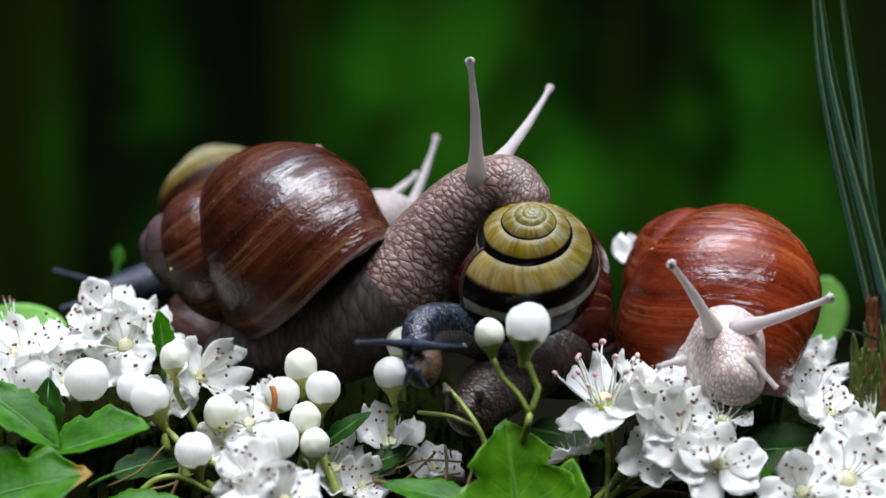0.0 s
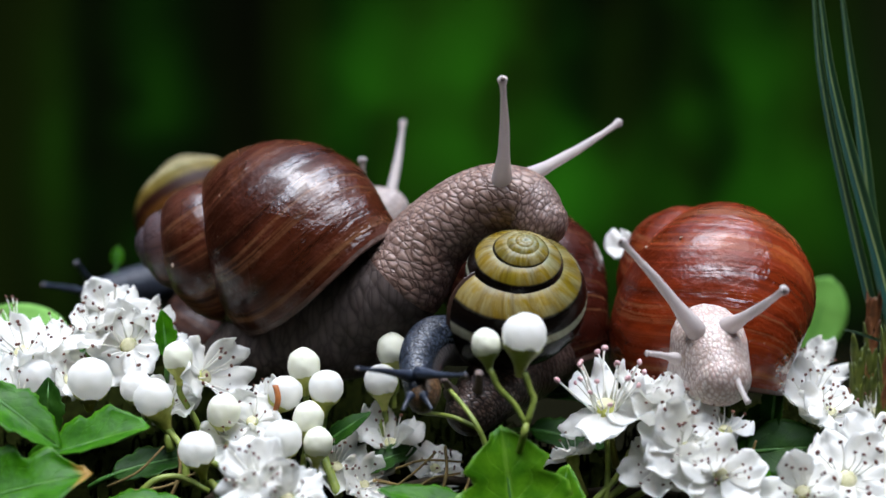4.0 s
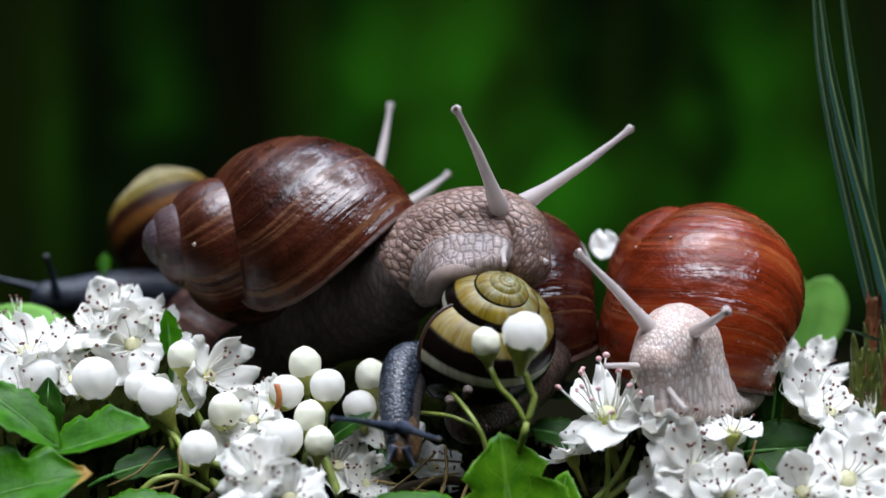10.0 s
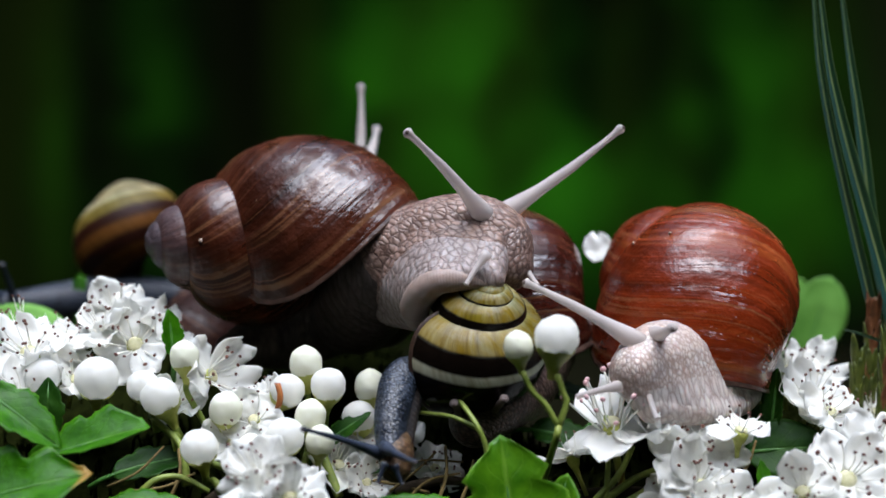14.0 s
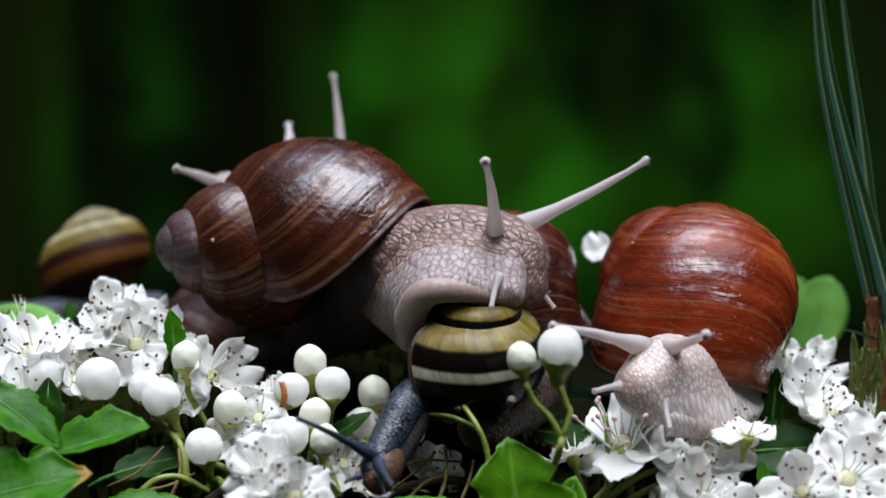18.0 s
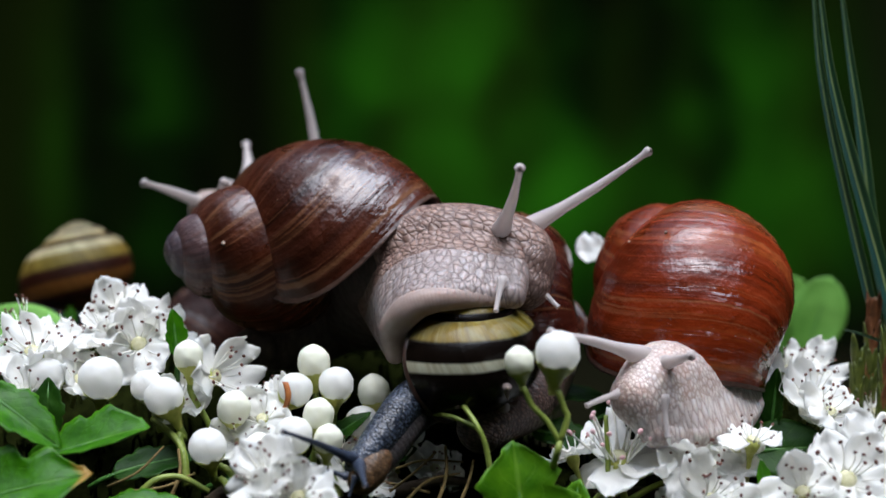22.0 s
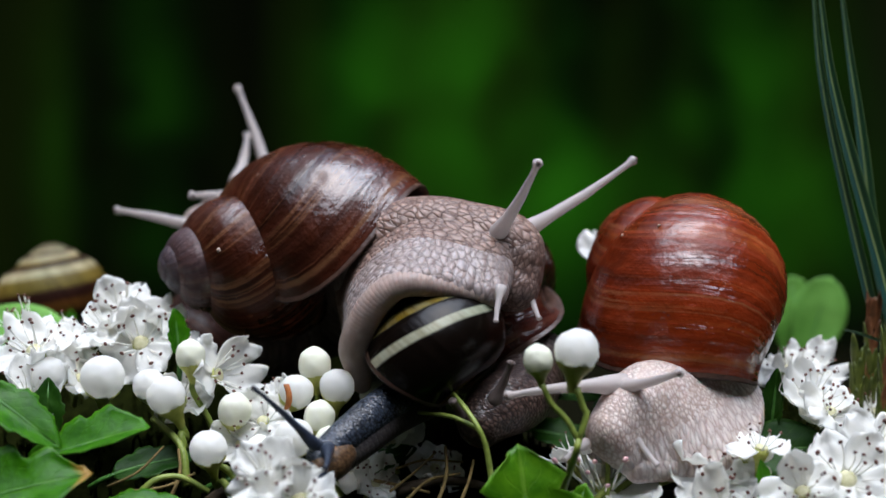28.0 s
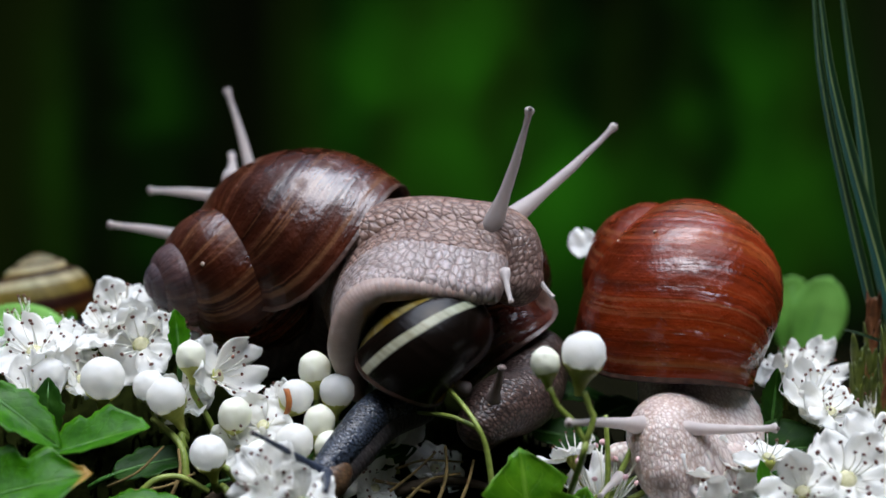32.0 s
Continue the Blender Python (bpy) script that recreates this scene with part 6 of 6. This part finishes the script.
    key_feeler(hidden, "right", [(1.33, -13, 52.56), (1.33, -13, 53.39), (0.5, -13, 55.06), (1.33, -13, 52.56), (2.17, -13, 50.89), (3, -13, 50.06), (3, -13, 50.06), (3, -13, 50.06), (3, -13, 50.47), (2.59, -13, 50.47), (2.59, -13, 54.23), (2.59, -13, 54.64)],
               [(0.5, -13, 54.23), (0.5, -13, 55.06), (-1.17, -13, 56.9), (0.5, -13, 53.39), (1.33, -13, 52.56), (2.17, -13, 51.72), (2.17, -13, 51.72), (2.17, -13, 52.14), (1.75, -13, 52.14), (1.33, -13, 52.56), (-1.17, -13, 55.73), (-1.59, -13, 56.31)], -1)

    # the tan banded snail crawling off
    key_shell(runner,
              [(-42.78, 60, 84.71), (-46.27, 60, 83.18), (-49.6, 60, 82.2), (-51.6, 60, 80.9), (-57.0, 60, 78.6), (-64.27, 60, 74.3), (-66.45, 60, 70.96), (-70.27, 60, 68.78), (-71.91, 60, 67.25), (-74.64, 60, 64.96), (-76.27, 60, 64.09), (-77.04, 60, 63)],
              [(-0.36, 0.32, 0.87)] * 4 + [(-0.3, 0.25, 0.9), (-0.26, 0.2, 0.92), (-0.2, 0.1, 0.95), (-0.12, 0, 0.97)] + [(-0.1, -0.05, 0.97)] * 4,
              [(-0.75, 0.3, -0.4)] * 12)
    r0 = [(-39.46, 58, 71.86), (-41.63, 58, 70.77), (-43.8, 58, 69.69), (-45.97, 58, 68.6), (-49.22, 58, 66.44), (-53.56, 58, 64.27), (-55.73, 58, 63.72), (-58.98, 58, 62.1), (-61.15, 58, 61.01), (-63.31, 58, 59.93), (-64.4, 58, 58.85), (-65.48, 58, 58.85)]
    r1 = [(-47.82, 56, 70.8), (-49.98, 56, 69.72), (-52.13, 56, 68.64), (-55.36, 56, 67.57), (-60.75, 56, 66.49), (-65.06, 56, 64.34), (-67.21, 56, 62.18), (-70.44, 56, 61.11), (-72.6, 56, 60.03), (-74.75, 56, 58.95), (-76.37, 56, 57.87), (-76.91, 56, 57.87)]
    r2 = [(-54.64, 52, 68.73), (-57.83, 52, 67.67), (-58.89, 52, 67.67), (-64.21, 52, 66.6), (-70.59, 52, 65.54), (-74.84, 52, 62.35), (-76.96, 52, 61.29), (-80.15, 52, 60.22), (-82.28, 52, 59.16), (-84.41, 52, 58.1), (-85.47, 52, 57.03), (-86.53, 52, 57.03)]
    r3 = [(-61.78, 48, 66.71), (-64.41, 48, 65.14), (-65.46, 48, 68.81), (-71.75, 48, 66.71), (-79.09, 48, 64.62), (-84.34, 48, 62.52), (-86.43, 48, 61.47), (-89.58, 48, 60.42), (-91.68, 48, 59.37), (-93.78, 48, 58.32), (-94.83, 48, 57.27), (-95.87, 48, 57.27)]
    key_chain(runner, "neck", [r0, r1, r2, r3])
    key_feeler(runner, "left", [(-62.31, 48, 67.76), (-64.93, 48, 65.87), (-66.5, 48, 69.34), (-71.22, 48, 67.24), (-79.09, 48, 66.71), (-84.34, 48, 63.57), (-86.43, 48, 62.52), (-89.58, 48, 61.47), (-91.68, 48, 60.42), (-93.78, 48, 59.37), (-94.83, 48, 58.32), (-95.87, 48, 58.32)],
               [(-72.27, 48, 70.91), (-74.37, 48, 66.71), (-74.69, 48, 73.01), (-81.71, 48, 70.07), (-88.53, 48, 68.81), (-92.73, 48, 66.71), (-94.83, 48, 65.66), (-97.97, 48, 64.62), (-100.07, 48, 63.57), (-102.17, 48, 62.52), (-103.22, 48, 61.47), (-104.27, 48, 61.47)], -1)
    key_feeler(runner, "right", [(-62.41, 46, 66.25), (-64.49, 46, 66.77), (-64.49, 46, 69.89), (-69.39, 46, 67.81), (-77.52, 46, 66.77), (-82.73, 46, 63.64), (-84.81, 46, 62.6), (-87.94, 46, 61.56), (-90.02, 46, 60.52), (-92.11, 46, 59.48), (-93.15, 46, 58.43), (-94.19, 46, 58.43)],
               [(-71.27, 46, 63.64), (-69.7, 46, 70.42), (-66.06, 46, 75.1), (-71.06, 46, 74.37), (-79.6, 46, 73.02), (-84.81, 46, 69.89), (-86.9, 46, 68.85), (-90.02, 46, 67.81), (-92.11, 46, 66.77), (-94.19, 46, 65.73), (-95.23, 46, 64.68), (-96.27, 46, 64.68)], -1)

    # the grey snail behind
    key_shell(behind,
              [(-23.5, 48, 75.1), (-24.55, 48, 75.1), (-25.59, 48, 75.1), (-25.59, 48, 75.1), (-26.64, 48, 75.1), (-26.64, 48, 76.15), (-26.64, 48, 76.15), (-27.69, 48, 76.15), (-27.69, 48, 76.15), (-28.74, 48, 75.1), (-28.74, 48, 74.06), (-28.74, 48, 74.06)],
              [(-0.4, 0.4, 0.8)] * 12, [(0.5, -0.5, -0.7)] * 12)
    g0 = [(-18.78, 40, 74.08), (-18.78, 40, 74.08), (-19.8, 40, 72.04), (-19.8, 40, 72.04), (-19.8, 40, 73.06), (-20.82, 40, 74.08), (-21.85, 40, 75.1), (-22.87, 40, 75.1), (-23.89, 40, 75.1), (-25.93, 40, 75.1), (-26.95, 40, 75.1), (-26.95, 40, 75.1)]
    g1 = [(-12.99, 36, 76.61), (-13.49, 36, 77.62), (-16.51, 36, 76.11), (-15.5, 36, 77.11), (-15.5, 36, 78.12), (-18.52, 36, 79.13), (-20.54, 36, 80.13), (-22.55, 36, 81.14), (-25.57, 36, 81.14), (-28.59, 36, 81.14), (-30.6, 36, 80.64), (-30.6, 36, 80.64)]
    g2 = [(-10.8, 34, 79.4), (-10.8, 34, 80.3), (-14.4, 34, 79.1), (-13.4, 34, 80.1), (-14.4, 34, 81.1), (-18.39, 34, 83.1), (-21.39, 34, 84.1), (-25.39, 34, 84.1), (-28.39, 34, 84.6), (-31.89, 34, 84.1), (-32.89, 34, 83.6), (-32.89, 34, 83.6)]
    g3 = [(-7.9, 34, 80.6), (-8.4, 34, 82.1), (-12.9, 34, 81.6), (-12.4, 34, 83.6), (-13.9, 34, 85.1), (-16.89, 34, 86.1), (-18.89, 34, 87.1), (-23.89, 34, 87.1), (-27.89, 34, 86.6), (-31.39, 34, 86.1), (-32.89, 34, 85.6), (-33.39, 34, 85.6)]
    key_chain(behind, "neck", [g0, g1, g2, g3])
    key_feeler(behind, "left", [(-6.6, 34, 80.6), (-8.2, 34, 82.6), (-12.4, 34, 83.1), (-12.2, 34, 85.1), (-14.4, 34, 87.1), (-16.79, 34, 88.1), (-18.69, 34, 89.1), (-23.39, 34, 89.1), (-27.39, 34, 88.6), (-30.89, 34, 88.1), (-32.79, 34, 87.3), (-33.59, 34, 86.9)],
               [(-1.1, 34, 95.09), (-5.2, 34, 97.29), (-9.9, 34, 98.69), (-8.8, 34, 100.09), (-13.6, 34, 103.59), (-17.19, 34, 105.29), (-21.09, 34, 106.39), (-27.69, 34, 106.69), (-33.19, 34, 104.59), (-36.59, 34, 103.89), (-37.89, 34, 103.39), (-38.39, 34, 103.39)], 1)
    key_feeler(behind, "right", [(-11.9, 34, 82.6), (-6.2, 34, 79.5), (-6.0, 34, 79.0), (-5.8, 34, 81.5), (-10.9, 34, 89.6), (-23.39, 34, 93.09), (-28.89, 34, 92.09), (-36.39, 34, 86.6), (-39.39, 34, 85.1), (-35.89, 34, 88.1), (-36.89, 34, 88.1), (-37.39, 34, 88.1)],
               [(-4.5, 34, 88.4), (-2.6, 34, 81.0), (-1.0, 34, 80.0), (3.0, 34, 85.66), (-7.9, 34, 94.59), (-23.09, 34, 98.79), (-29.09, 34, 95.59), (-36.89, 34, 93.29), (-41.69, 34, 92.59), (-34.59, 34, 95.39), (-37.39, 34, 91.59), (-37.39, 34, 91.59)], 1,
               [(1, (-1.5, 34, 86.6)), (2, (-1.1, 34, 84.3)), (10, (1.1, 34, 88.46)), (11, (-2.3, 34, 92.27)), (12, (-5.2, 34, 93.37))])

    # the brown snail behind
    key_shell(peeker,
              [(-34.26, 60, 71.84), (-34.26, 60, 71.84), (-34.26, 60, 71.84), (-34.26, 60, 71.84), (-34.26, 60, 71.84), (-35.35, 60, 71.84), (-36.45, 60, 71.84), (-37.54, 60, 71.84), (-38.63, 60, 71.84), (-38.63, 60, 70.74), (-38.63, 60, 69.65), (-38.63, 60, 69.65)],
              [(0.4, 0.3, 0.8)] * 12, [(-0.5, -0.5, -0.7)] * 12)
    q0 = [(-32.32, 52, 72.98), (-32.32, 52, 72.98), (-32.32, 52, 72.98), (-32.32, 52, 72.98), (-32.32, 52, 74.04), (-34.44, 52, 77.23), (-35.51, 52, 77.23), (-36.57, 52, 76.17), (-37.63, 52, 76.17), (-37.63, 52, 75.11), (-37.63, 52, 74.04), (-37.63, 52, 74.04)]
    q1 = [(-28.99, 40, 77.14), (-28.99, 40, 77.14), (-28.99, 40, 77.14), (-30.01, 40, 77.14), (-32.05, 40, 80.21), (-35.12, 40, 83.27), (-37.16, 40, 82.25), (-40.22, 40, 80.21), (-42.26, 40, 79.19), (-40.22, 40, 79.19), (-39.2, 40, 78.16), (-39.2, 40, 78.16)]
    q2 = [(-22.5, 36, 80.5), (-17.5, 36, 80), (-14.5, 36, 78), (-22.0, 36, 76.0), (-33.62, 36, 83.15), (-37.15, 36, 85.67), (-39.66, 36, 84.66), (-43.19, 36, 80.64), (-45.71, 36, 78.12), (-43.19, 36, 79.13), (-41.68, 36, 79.13), (-41.68, 36, 78.62)]
    key_chain(peeker, "neck", [q0, q1, q2])
    key_feeler(peeker, "left", [(-28.49, 35, 80.12), (-28.49, 35, 80.12), (-28.49, 35, 80.12), (-30.5, 35, 82.12), (-32.0, 35, 80.5), (-38.02, 35, 86.94), (-40.53, 35, 86.14), (-44.04, 35, 81.32), (-46.05, 35, 77.11), (-44.54, 35, 79.11), (-44.04, 35, 78.91), (-45.55, 35, 77.11)],
               [(-36.52, 35, 89.15), (-36.52, 35, 89.15), (-36.52, 35, 89.15), (-35.51, 35, 85.0), (-36.0, 35, 84.0), (-44.34, 35, 89.65), (-49.26, 35, 88.94), (-55.08, 35, 84.63), (-58.39, 35, 77.61), (-58.39, 35, 81.92), (-57.78, 35, 82.93), (-59.59, 35, 79.31)], -1)
    key_feeler(peeker, "right", [(-21.3, 38, 83.2), (-16.2, 38, 83.0), (-14.0, 38, 76.0), (-20.0, 38, 76.0), (-32.85, 38, 84.23), (-36.9, 38, 86.25), (-37.91, 38, 84.23), (-38.93, 38, 86.25), (-38.42, 38, 84.23), (-38.93, 38, 84.23), (-38.93, 38, 84.02), (-39.74, 38, 84.43)],
               [(-22.6, 38, 93.3), (-16.1, 38, 93.35), (-12.6, 38, 85.0), (-18.0, 38, 82.0), (-36.9, 38, 86.25), (-37.91, 38, 86.25), (-38.93, 38, 85.24), (-39.64, 38, 87.47), (-42.78, 38, 84.73), (-45.21, 38, 84.53), (-49.27, 38, 84.93), (-53.63, 38, 85.54)], -1)
    sway_plants()


def sway_plants():
    sway(left_group + leaf_group, [(0, 0, 0), (6, 0.7, 0.1), (13, 1.4, 0.2), (19, 1.8, 0.1), (25.5, 2.3, 0.4), (32, 2.4, 0.2)])
    sway(mid_group, [(0, 0, 0), (6, 0.6, 0.2), (13, 0.7, 0.4), (19, 1.6, 0.6), (25.5, 2.1, 0.5), (32, 2.1, -0.4)])
    sway(right_a, [(0, 0, 0), (6, 0.4, -1.3), (13, 0.9, -3), (16.5, 2.2, -5.2), (19, 3, -7), (23, 1.6, -9), (28, 0, -12.5), (32, 0, -15)])
    sway(right_b, [(0, 0, 1.8), (6, 0.4, -0.6), (13, 2.2, -4.4), (19, 3, -7.0), (23, 4, -7), (28, 5.5, -9), (32, 6, -11)])
    sway(right_c, [(0, 0, 0), (6, 0.4, -1.7), (13, 2.2, -1.6), (19, 3.5, -2.3), (23, 4.4, -3.2), (28, 5.4, -4.2), (32, 6.4, -5.5)])
    sway(centre_leaf, [(0, 0, 0), (7, -0.8, -1.4), (13, -0.8, -2.1), (19, 0.6, -2.6), (24, 1.2, -3.2), (29, 1.9, -3.6), (32, 2, -4)])
    sway([pair], [(0, 0, 0), (3, -0.1, -1.1), (6, -1.5, -1.7), (9, -1.2, -1.4), (11, 0.8, -1.2), (13, 3.4, -1.4), (16.5, 4.4, -2.8), (20, 4.6, -3.7), (23, 4.0, -3.9), (25.5, 5.6, -3), (28, 6.8, -3.6), (30, 7.6, -4), (32, 7.8, -4)])
    sway(pressed_buds, [(0, 0, 0), (3, -0.8, -0.6), (7, -3.8, -3.4), (13, -4.9, -6.4), (19, -4.3, -7.8), (24, -4.4, -7.4), (32, -3.5, -8.5)])
    sway([green_tip], [(0, 0, 0), (7, -0.8, -0.5), (10, -2.6, -1.4), (13, -6, -3.5), (17, -9, -10), (32, -9, -12)])
    sway([fallen], [(0, 0, 0), (7, -2.4, 1.0), (13, -4.7, 0.2), (19, -5.2, 0.2), (24, -6.4, 0), (27.5, -6.4, 0.3), (29, -4.3, 1.2), (30, -4.5, 1.2), (32, -7.4, 0.9)])


motions()
